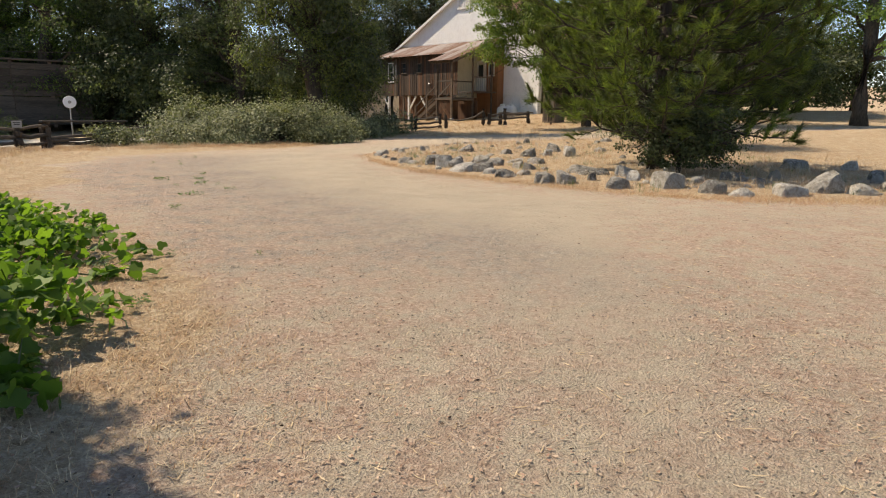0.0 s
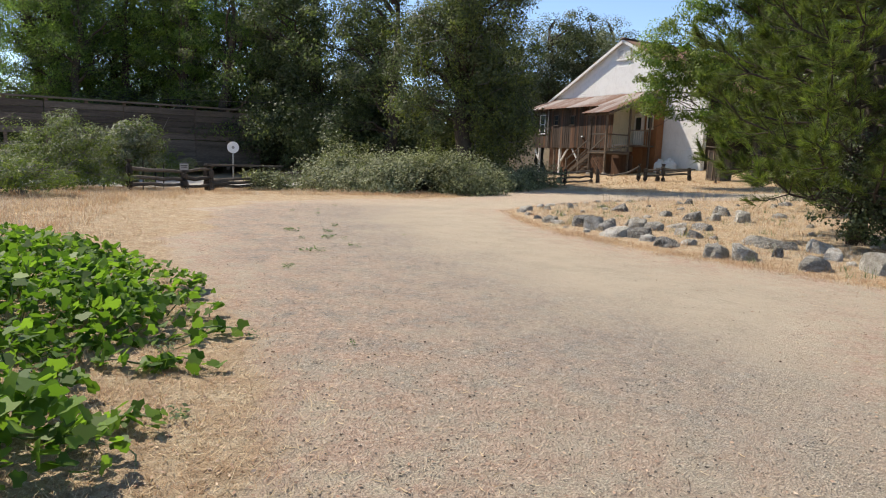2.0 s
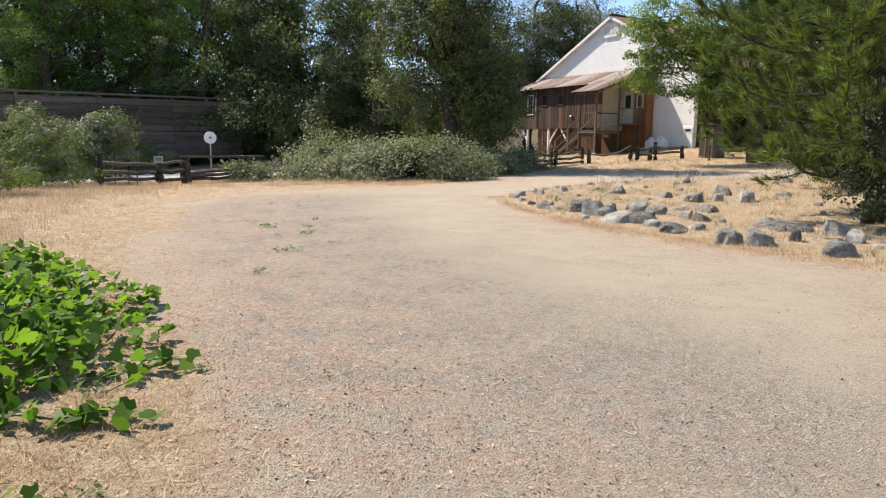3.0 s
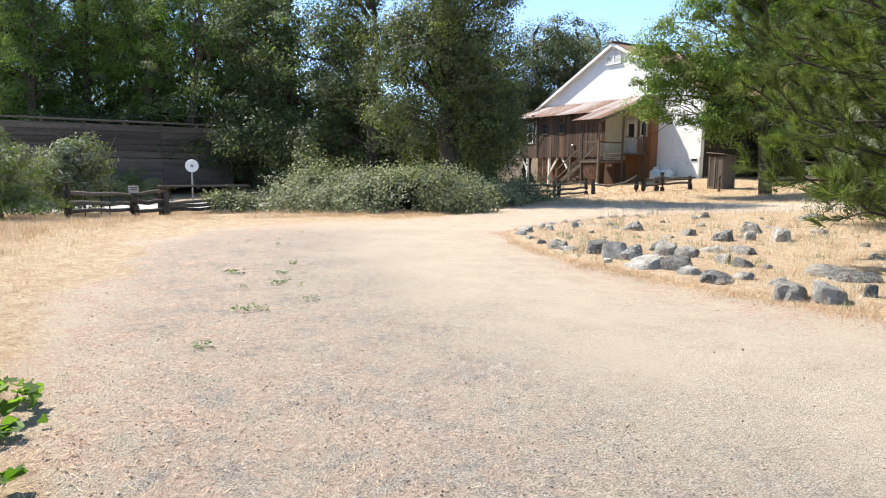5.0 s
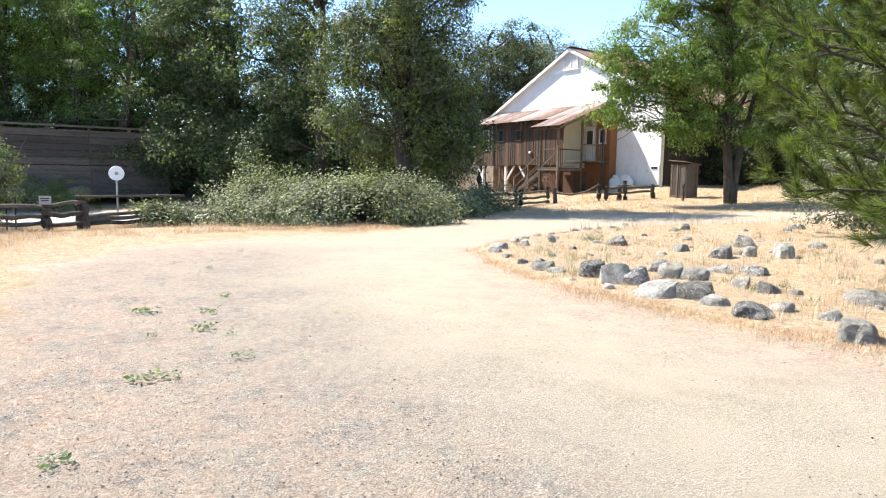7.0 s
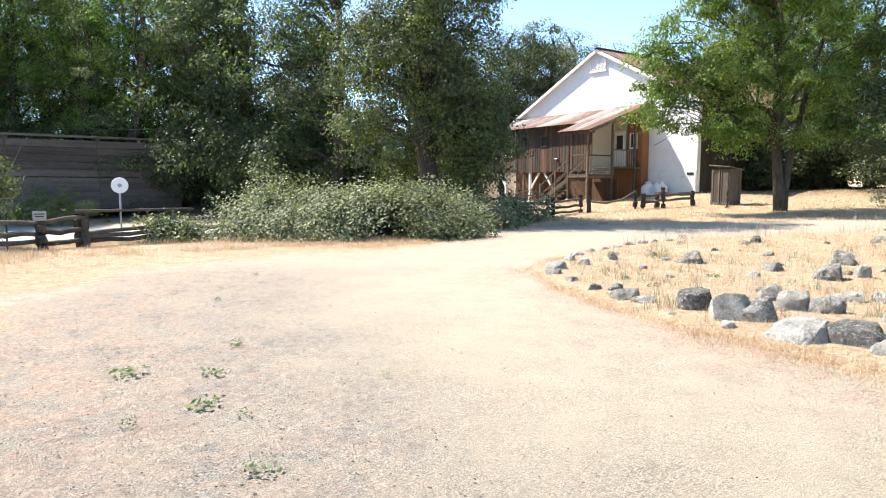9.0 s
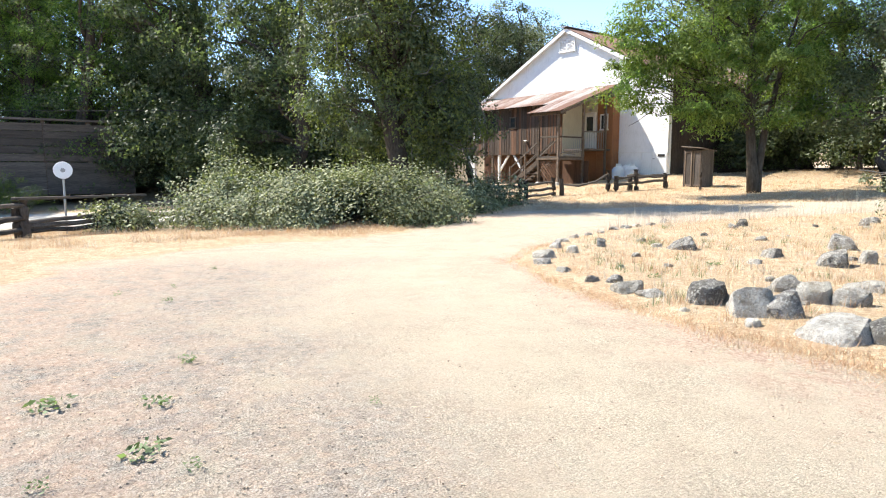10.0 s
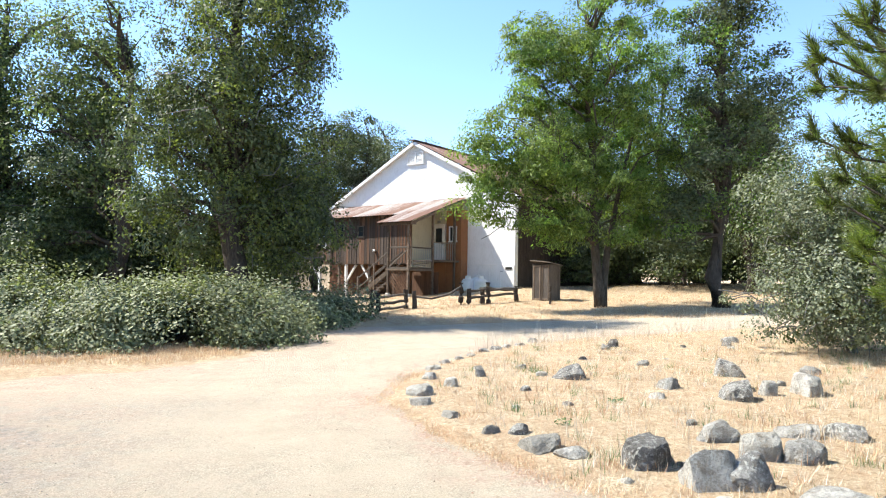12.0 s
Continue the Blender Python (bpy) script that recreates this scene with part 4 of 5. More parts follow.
# inside the bed
for x, y, w, h, k, sh in ((2.27, 18.98, 0.64, 0.28, 1, 0.6), (3.26, 20.81, 0.62, 0.35, 1, 0.8), (2.84, 19.18, 0.32, 0.26, 0, 0.5), (3.5, 19.23, 0.52, 0.36, 0, 0.6), (2.89, 24.71, 0.34, 0.22, 1, 0.6), (2.54, 24.3, 0.28, 0.15, 0, 0.5), (5.95, 24.97, 0.5, 0.17, 1, 0.5),
                          (1.15, 19.11, 0.3, 0.09, 0, 0.4), (1.69, 19.81, 0.42, 0.19, 0, 0.6), (0.14, 21.06, 0.24, 0.1, 2, 0.3), (4.76, 20.79, 0.42, 0.17, 0, 0.5), (5.45, 24.35, 0.28, 0.14, 1, 0.5), (2.34, 22.0, 0.3, 0.11, 0, 0.5), (3.92, 21.93, 0.26, 0.1, 1, 0.5)):
    rock(x, y, w, h, k, sh)
for x, y, w, h, k, sh in ((-0.09, 24.55, 0.28, 0.11, 0, 0.5), (0.22, 24.88, 0.32, 0.11, 1, 0.5), (0.55, 25.23, 0.3, 0.11, 0, 0.5), (0.98, 25.64, 0.28, 0.1, 1, 0.5), (1.48, 26.25, 0.32, 0.14, 0, 0.6), (-0.46, 24.06, 0.24, 0.08, 0, 0.5), (-0.82, 23.55, 0.24, 0.08, 1, 0.5)):
    rock(x, y, w, h, k, sh)
# the long row towards the pine
for x, y, w, h, k, sh in ((1.84, 12.67, 0.52, 0.27, 2, 0.1), (2.22, 12.55, 0.44, 0.3, 0, 0.1), (3.09, 11.87, 0.54, 0.28, 0, 0.5), (3.98, 11.91, 0.68, 0.36, 2, 0.4), (4.53, 11.27, 0.52, 0.3, 0, 0.4), (4.92, 10.96, 0.55, 0.17, 0, 0.3), (5.77, 11.04, 0.68, 0.28, 0, 0.3),
                          (6.58, 11.43, 0.66, 0.42, 0, 0.3), (7.11, 11.2, 0.66, 0.22, 2, 0.2), (5.08, 15.11, 0.34, 0.26, 2, 0.4), (4.74, 12.57, 0.34, 0.18, 0, 0.4), (5.66, 13.18, 0.42, 0.24, 1, 0.5), (6.55, 13.2, 0.28, 0.27, 2, 0.4), (8.46, 15.98, 0.86, 0.3, 1, 0.5), (9.62, 15.84, 0.6, 0.3, 0, 0.5)):
    rock(x, y, w, h, k, sh)
for x, y, w, h, k, sh in ((3.13, 14.23, 0.74, 0.18, 1, 0.4), (1.89, 13.44, 0.3, 0.15, 0, 0.5), (3.67, 12.96, 0.3, 0.26, 0, 0.5), (5.94, 12.53, 0.3, 0.17, 0, 0.4), (8.44, 12.91, 0.38, 0.22, 0, 0.4), (1.12, 13.65, 0.5, 0.2, 1, 0.5), (0.87, 14.15, 0.4, 0.15, 0, 0.3), (1.54, 13.89, 0.32, 0.14, 0, 0.5),
                          (2.91, 14.73, 0.8, 0.2, 0, 0.4), (1.84, 15.15, 0.36, 0.2, 0, 0.4), (2.81, 12.9, 0.26, 0.2, 1, 0.5), (3.73, 13.88, 0.5, 0.26, 0, 0.4), (7.88, 11.57, 0.5, 0.25, 0, 0.4), (8.85, 11.73, 0.6, 0.3, 2, 0.3), (8.81, 13.55, 0.4, 0.25, 1, 0.4)):
    rock(x, y, w, h, k, sh)
# small loose stones among the grass
rs = random.Random(77)
count = 0
while count < 46:
    x, y = rs.uniform(-1.9, 6.5), rs.uniform(11.5, 24.5)
    if bed_depth(x, y) > 0.15 and rs.random() < 0.4 + 0.6 * smooth01((20 - y) / 6):
        w = rs.uniform(0.09, 0.22)
        rock(x, y, w, w * rs.uniform(0.35, 0.6), rs.choice((0, 0, 1, 2)), rs.uniform(0.3, 0.7))
        count += 1

# ---- trees ----
def crown_points(rng, blobs, clumps, per, clump_r, gap=0.18, shell=0.55, squash=0.6, hang=0.1):
    """Leaf centres in clumps that lie in the outer part of some ellipsoids; also the clumps' own centres."""
    weights = np.array([b[3] * b[4] * b[5] for b in blobs]) ** 0.75
    weights /= weights.sum()
    which = rng.choice(len(blobs), clumps, p=weights)
    d = rng.normal(size=(clumps, 3))
    d /= np.linalg.norm(d, axis=1)[:, None]
    r = shell + (1 - shell) * rng.uniform(0, 1, clumps) ** 0.7
    r *= 1 + rng.normal(size=clumps) * gap
    b = np.array(blobs)[which]
    centres = b[:, :3] + d * r[:, None] * b[:, 3:6]
    size = clump_r * rng.uniform(0.55, 1.5, (clumps, 1, 1))
    ball = rng.normal(size=(clumps, per, 3))
    ball /= np.linalg.norm(ball, axis=2)[:, :, None]
    off = ball * rng.uniform(0.25, 1.0, (clumps, per, 1)) ** 0.6 * 1.75
    off[:, :, 2] = off[:, :, 2] * squash - hang * (off[:, :, 0] ** 2 + off[:, :, 1] ** 2)
    facing = ball * 0.8 + d[:, None] * 0.55 + np.array([0, 0, 0.45])
    return centres, (centres[:, None] + off * size).reshape(-1, 3), facing.reshape(-1, 3)


def limb(rng, a, b, r0, sag=0.12, steps=5):
    a, b = np.asarray(a, float), np.asarray(b, float)
    L = np.linalg.norm(b - a)
    pts = []
    for i in range(steps + 1):
        u = i / steps
        p = a + (b - a) * u + np.array([0, 0, math.sin(u * math.pi) * L * sag])
        if 0 < i < steps:
            p = p + rng.normal(size=3) * L * 0.04
        pts.append(p)
    return tube(pts, [max(r0 * (1 - 0.85 * i / steps), 0.012) for i in range(steps + 1)], 6, False)


def tree(name, label, x, y, trunk, radius, blobs, leaf, leaves2=None, clumps=350, per=80, clump_r=0.5, size=0.2, aspect=0.5, droop=0.2, limbs=26, bark=None, seed=1, category="tree", twigs=0, shell=0.55, gap=0.18, lean=(0, 0), squash=0.6, hang=0.1):
    """A tree with a tapered trunk, limbs to its clumps and a crown of single leaves."""
    rng = np.random.default_rng(seed)
    t = thing(name, label, category, pose(x, y, ground_z(x, y)))
    bark = bark or M_BARK
    centres, pts, facing = crown_points(rng, blobs, clumps, per, clump_r, gap, shell, squash, hang)
    keep = pts[:, 2] > 0.15
    pts, facing = pts[keep], facing[keep]
    n = len(pts)
    mats = [leaf] + ([leaves2] if leaves2 else [])
    idx = np.zeros(n, dtype=int)
    if leaves2:
        per_clump = rng.random(clumps) < 0.28
        idx = np.repeat(per_clump, per)[keep].astype(int)
    top = np.array([lean[0], lean[1], trunk])
    tr = [np.array([0, 0, -0.15])] + [top * u + rng.normal(size=3) * np.array([1, 1, 0]) * radius * 0.6 * (u < 1) for u in (0.08, 0.25, 0.45, 0.65, 0.85, 1.0)]
    tubes = [tube(tr, [radius * k for k in (1.35, 1.05, 0.92, 0.8, 0.62, 0.4, 0.12)], 10, True, 0.06, random.Random(seed))]
    part("trunk", join_tubes("trunk", tubes, bark), t)
    order = rng.permutation(clumps)[:limbs]
    arms = []
    for k in order:
        c = centres[k]
        z0 = min(max(c[2] - np.hypot(c[0], c[1]) * rng.uniform(0.5, 0.9), trunk * 0.2), trunk * 0.92)
        arms.append(limb(rng, top * (z0 / trunk), c, radius * rng.uniform(0.22, 0.42)))
        for _ in range(2):
            e = c + rng.normal(size=3) * clump_r * 0.9
            arms.append(limb(rng, top * (z0 / trunk) * 0.35 + c * 0.65, e, radius * 0.12))
    tagged(part("branchwork", join_tubes("branchwork", arms, bark), t), kind="stuff")
    part("crown", quads_mesh("crown", leaf_corners(pts, rng, size, aspect, droop, facing=facing), 4, mats, idx), t)
    if twigs:
        sp = []
        for c in centres[rng.permutation(clumps)[:twigs]]:
            e = c + (rng.normal(size=3) * np.array([0.6, 0.6, 0.9]) - np.array([0, 0, 0.3])) * min(1.0, clump_r / 0.36)
            sp.append(tube([c, (c + e) / 2 + rng.normal(size=3) * 0.12, e], [0.06 * clump_r, 0.044 * clump_r, 0.02 * clump_r], 4, False))
        tagged(part("dead_wood", join_tubes("dead_wood", sp, M_TWIG), t, "grey bare twigs"), kind="stuff")
    return t


# the tall shaggy tree behind the hedge
tree("shaggy_oak", "tall shaggy evergreen tree with grey twigs behind the hedge", -6.97, 34.6, 14.2, 0.38,
     [(-0.2, 0.4, 4.5, 3.9, 3.4, 2.6), (-0.6, 0, 7.4, 3.6, 3.4, 2.8), (0.6, 0, 10.4, 3.2, 3.1, 2.8), (0.8, 0, 13.2, 2.3, 2.3, 2.5), (1.9, 0.6, 3.6, 1.6, 1.9, 1.7), (2.1, 0.8, 4.9, 1.5, 1.8, 1.6), (2.0, 0.3, 1.8, 1.4, 1.4, 1.1)],
     M_LEAF_OAK, M_LEAF_OAK_SUN, 520, 190, 0.40, 0.135, 0.5, 0.9, 40, M_BARK_DARK, 3, twigs=230, shell=0.4, squash=1.0, hang=0.5)
# the pair on the right of the hall
locust = tree("locust_tree", "leafy green locust tree with a leaning forked trunk", 7.66, 37.3, 13.0, 0.2,
     [(-0.6, -0.4, 5.4, 4.0, 3.4, 1.5), (-2.6, -0.5, 6.4, 3.0, 2.6, 2.0), (0.8, 0, 8.6, 3.0, 3.0, 2.4), (-0.9, 0, 11.0, 3.6, 3.2, 2.4), (0.6, 0, 13.4, 2.8, 2.8, 2.2), (2.2, 0.3, 6.0, 1.6, 2.0, 1.6), (-4.1, -0.8, 4.9, 1.8, 1.8, 1.2), (-4.9, -0.6, 7.4, 1.5, 1.8, 1.4), (-5.3, -0.8, 6.0, 1.3, 1.6, 1.2), (-3.0, 0, 10.6, 2.2, 2.2, 1.8), (-2.2, -1.0, 3.9, 1.6, 1.5, 0.8), (-5.6, -0.6, 4.6, 0.8, 1.0, 1.0), (-5.0, -0.8, 3.5, 1.0, 1.2, 0.8), (-2.6, -1.0, 3.3, 1.6, 1.4, 0.6), (0.9, -0.8, 3.4, 1.6, 1.4, 0.6), (-3.6, -0.5, 8.6, 1.8, 1.8, 1.2), (1.9, -0.6, 4.0, 1.0, 1.2, 0.8)],
     M_LEAF_LOCUST, M_LEAF_ASH, 440, 230, 0.40, 0.15, 0.36, 1.2, 44, M_BARK, 5, shell=0.3, lean=(-0.7, 0.0), squash=0.42, hang=0.42)
v, q = tube([(0.12, 0.05, -0.1), (0.16, 0.08, 0.9), (0.32, 0.1, 2.4), (0.8, 0.1, 4.8), (1.5, 0.2, 7.5)], [0.2, 0.17, 0.14, 0.1, 0.05], 9, True, 0.06, random.Random(2))
part("stem", mesh_from("stem", v, q, [M_BARK], smooth=True), locust, "second grey trunk")
tree("oak_tree", "dark green oak tree with a straight trunk in the field", 12.54, 36.2, 15.0, 0.33,
     [(0, 0, 6.0, 3.0, 2.8, 2.4), (0.6, 0, 9.0, 3.0, 2.8, 2.5), (-0.2, 0, 12.5, 2.4, 2.2, 3.0), (0.8, 0, 15.5, 2.0, 2.0, 2.6), (-1.9, 0, 3.6, 1.4, 1.6, 1.6)],
     M_LEAF_OAK, M_LEAF_ASH, 230, 200, 0.44, 0.14, 0.5, 0.4, 36, M_BARK_DARK, 7, shell=0.35, hang=0.25)
# grey shrubby oak beside the pine
tree("shrub_oak", "grey-green shrubby live oak standing in dry grass", 7.5, 23.0, 3.6, 0.09,
     [(0, 0, 1.9, 2.3, 2.3, 1.7), (-0.4, 0.2, 3.2, 1.8, 1.8, 1.4), (0.9, 0, 3.0, 1.6, 1.8, 1.5), (-0.7, -0.5, 1.2, 1.6, 1.6, 1.0), (-0.2, -0.3, 0.6, 2.0, 1.9, 0.6)],
     M_LEAF_GREY, M_LEAF_OAK, 560, 110, 0.2, 0.068, 0.6, 0.1, 60, M_TWIG, 9, "shrub", 160, 0.25, squash=0.9)
tree("dark_bush", "dark small-leaved bush growing under the pine", 5.05, 14.5, 1.5, 0.05,
     [(0, 0, 0.9, 1.25, 0.9, 0.9), (0.5, 0, 0.75, 0.9, 0.8, 0.7), (-0.4, 0.1, 1.4, 0.9, 0.8, 0.7)],
     M_LEAF_OAK, None, 420, 55, 0.15, 0.06, 0.6, 0.1, 40, M_BARK_DARK, 11, "shrub", 60, 0.2)

# ---- the pine: whorled limbs, each with needle brushes ----
def pine(x, y, h, reach, seed):
    rng = np.random.default_rng(seed)
    t = thing("pine_tree", "young long-needled pine with drooping lower branches", "tree", pose(x, y, ground_z(x, y)))
    v, q = tube([(0, 0, -0.1), (0.03, 0, h * 0.3), (0, 0.05, h * 0.65), (0, 0, h)], [0.19, 0.15, 0.09, 0.02], 10, True, 0.05, random.Random(seed))
    part("trunk", mesh_from("trunk", v, q, [M_BARK_DARK], smooth=True), t)
    tubes, tips, ways = [], [], []
    z = 1.2
    while z < h - 0.3:
        f = z / h
        length = reach * (1.0 - 0.9 * max(0.0, f - 0.4))
        count = 8 if f < 0.5 else 6
        a0 = rng.uniform(0, 6.28)
        for k in range(count):
            a = a0 + 2 * math.pi * k / count + rng.normal() * 0.3
            L = length * (rng.uniform(0.88, 1.0) if rng.random() < 0.75 else rng.uniform(0.6, 0.85))
            rise = L * (0.12 + 0.4 * f) + rng.normal() * 0.3
            d = np.array([math.cos(a), math.sin(a), 0])
            pts = [np.array([0, 0, z])]
            for i in range(1, 7):
                u = i / 6
                dip = -0.16 * L * math.sin(u * 2.4) * (0.9 - f) + rise * u * u
                pts.append(np.array([0, 0, z]) + d * L * u + np.array([0, 0, dip]) + rng.normal(size=3) * 0.02 * L)
            tubes.append(tube(pts, [0.032 * (1 - 0.8 * i / 6) + 0.005 for i in range(7)], 6, False))
            side = np.array([-d[1], d[0], 0])
            for i in range(2, 7):
                for sgn in (-1, 1, 0):
                    sub = L * (0.38 - 0.045 * i) * rng.uniform(0.6, 1.2)
                    way = d * rng.uniform(0.3, 0.8) + side * sgn * rng.uniform(0.4, 0.9) + np.array([0, 0, rng.uniform(-0.3, 0.7) if sgn else rng.uniform(0.4, 1.0)])
                    way /= np.linalg.norm(way)
                    e = pts[i] + way * sub
                    r = math.hypot(e[0], e[1])
                    if r > reach:
                        e[:2] *= reach / r
                    tubes.append(tube([pts[i], (pts[i] + e) / 2 + np.array([0, 0, -0.05]), e], [0.015, 0.011, 0.007], 5, False))
                    for u in (0.55, 0.78, 1.0):
                        tips.append(pts[i] + (e - pts[i]) * u)
                        ways.append(way + np.array([0, 0, 0.75 if u == 1.0 else 0.35]))
            tips.append(pts[6])
            ways.append(d + np.array([0, 0, 0.6]))
        z += rng.uniform(0.30, 0.42)
    tagged(part("branchwork", join_tubes("branchwork", tubes, M_BARK_DARK), t, "grey-brown branches"), kind="stuff")
    tips, ways = np.array(tips), np.array(ways)
    ways /= np.linalg.norm(ways, axis=1)[:, None]
    per = 50
    n = len(tips)
    big = np.repeat(rng.uniform(0.7, 1.2, n), per)[:, None]
    base = np.repeat(tips, per, 0) - np.repeat(ways, per, 0) * rng.uniform(-0.02, 0.2, (n * per, 1))
    d = np.repeat(ways, per, 0) * 0.95 + rng.normal(size=(n * per, 3)) * 0.42
    d /= np.linalg.norm(d, axis=1)[:, None]
    L = rng.uniform(0.16, 0.24, (n * per, 1)) * big
    side = np.cross(d, rng.normal(size=(n * per, 3)))
    side /= np.linalg.norm(side, axis=1)[:, None]
    tri = np.empty((n * per, 3, 3))
    tri[:, 0] = base - side * 0.0055
    tri[:, 1] = base + side * 0.0055
    tri[:, 2] = base + d * L + np.array([0, 0, -0.02])
    young = np.repeat(rng.choice(3, n, p=(0.3, 0.42, 0.28)), per)
    part("needle_mass", quads_mesh("needle_mass", tri.reshape(-1, 3), 3, [M_NEEDLE_DARK, M_NEEDLE, M_NEEDLE_TIP], young), t, "long green needles")
    return t


pine(4.86, 15.63, 9.6, 3.3, 17)

# ---- woods behind, copies of a few kinds ----
kinds = [
    tree("woodland_tree", "tall dark woodland tree behind the road", -13.2, 41.6, 12.5, 0.42, [(-1.2, 0, 5.5, 4.0, 3.6, 2.8), (-2.2, 0, 9.0, 4.0, 3.6, 3.0), (-1.2, 0, 11.8, 3.0, 3.0, 2.2), (-2.8, -1.0, 3.0, 3.2, 2.6, 2.0)], M_LEAF_FOREST, M_LEAF_OAK, 190, 180, 0.6, 0.16, 0.55, 0.3, 20, M_BARK_DARK, 31, shell=0.3),
    tree("woodland_tree", "tall sunlit ash tree behind the road", -27.0, 45.5, 17.0, 0.38, [(0, 0, 7.0, 3.6, 3.4, 3.4), (0.8, 0, 11.5, 3.8, 3.4, 3.2), (-0.6, 0, 15.5, 3.2, 3.0, 3.2), (0.4, 0, 18.5, 2.2, 2.2, 2.2)], M_LEAF_ASH, M_LEAF_FOREST, 170, 180, 0.56, 0.15, 0.5, 0.6, 24, M_BARK, 33, shell=0.35),
    tree("woodland_tree", "olive-grey woodland oak behind the hall", -5.2, 61.0, 12.0, 0.4, [(0, 0, 8.0, 4.4, 4.0, 3.6), (1.0, 0, 11.5, 3.6, 3.4, 2.6), (-2.2, 0, 6.0, 3.4, 3.0, 3.0)], M_LEAF_OAK, M_LEAF_GREY, 190, 190, 0.6, 0.165, 0.55, 0.2, 22, M_BARK_DARK, 35, shell=0.3),
    tree("understory_shrub", "dense dark understory shrub at the wood's edge", -18.0, 45.0, 2.6, 0.1, [(0, 0, 1.4, 2.6, 2.2, 1.5), (0.8, 0, 2.6, 2.0, 1.8, 1.4)], M_LEAF_OAK, M_LEAF_FOREST, 130, 110, 0.42, 0.13, 0.55, 0.2, 16, M_BARK_DARK, 37, "shrub", shell=0.3),
]
rw = random.Random(8)
for k, x, y, s in ((0, -20.5, 46.5, 1.15), (1, -35.0, 50.0, 1.1), (1, -38.5, 47.5, 1.0), (1, -45.0, 46.5, 1.2), (1, -43.5, 39.5, 0.95), (1, -37.5, 42.5, 0.9), (1, -31.5, 46.5, 0.95), (0, -16.5, 50.0, 0.8), (1, -40.0, 53.0, 1.2), (2, -9.5, 64.0, 1.0),
                   (2, 0.5, 70.0, 1.05), (2, -14.0, 68.0, 1.1), (2, 15.5, 66.0, 1.2), (0, -29.0, 53.0, 1.2), (0, -35.5, 54.0, 1.25), (0, -43.0, 50.0, 1.2), (0, -24.0, 50.5, 1.05), (1, -30.5, 49.0, 0.9), (1, -36.0, 46.0, 0.9), (1, -41.5, 44.5, 0.95), (1, 15.5, 47.0, 0.75), (0, 21.0, 46.0, 0.85), (2, 18.0, 42.5, 0.75), (0, 17.0, 54.0, 1.0), (1, 21.2, 34.5, 0.95), (0, 24.0, 58.0, 1.1), (3, 30.0, 50.0, 1.8), (0, 33.0, 66.0, 1.2), (2, 42.0, 58.0, 0.6), (1, 29.0, 36.0, 0.95), (2, -1.5, 63.0, 0.95), (0, 12.5, 60.0, 1.1)):
    copy_thing(kinds[k], pose(x, y, ground_z(x, y), 0, 0, rw.uniform(0, 360)) @ Matrix.Scale(s, 4))
for x, y, s in ((-19.5, 44.5, 1.2), (-24.0, 47.5, 1.3), (-15.5, 44.5, 1.5), (-12.0, 46.5, 1.5), (-9.0, 48.0, 1.4), (-29.5, 46.0, 1.3), (-34.0, 39.5, 1.2), (-39.5, 38.0, 1.3), (-44.5, 35.0, 1.4), (-18.5, 50.0, 1.6), (-25.0, 50.0, 1.7), (-32.0, 49.5, 1.7), (13.5, 49.0, 1.3), (17.0, 50.0, 1.5), (21.0, 52.0, 1.4), (11.0, 52.5, 1.5), (26.0, 54.0, 1.4), (-49.0, 33.0, 1.4), (-21.5, 49.0, 1.6), (-28.0, 48.5, 1.6), (-36.5, 47.0, 1.7), (-41.0, 42.0, 1.6), (-15.0, 47.5, 1.6), (16.0, 45.5, 1.3), (20.5, 48.0, 1.5), (24.5, 47.0, 1.4), (11.5, 48.0, 1.2)):
    copy_thing(kinds[3], pose(x, y, ground_z(x, y), 0, 0, rw.uniform(0, 360)) @ Matrix.Scale(s, 4))

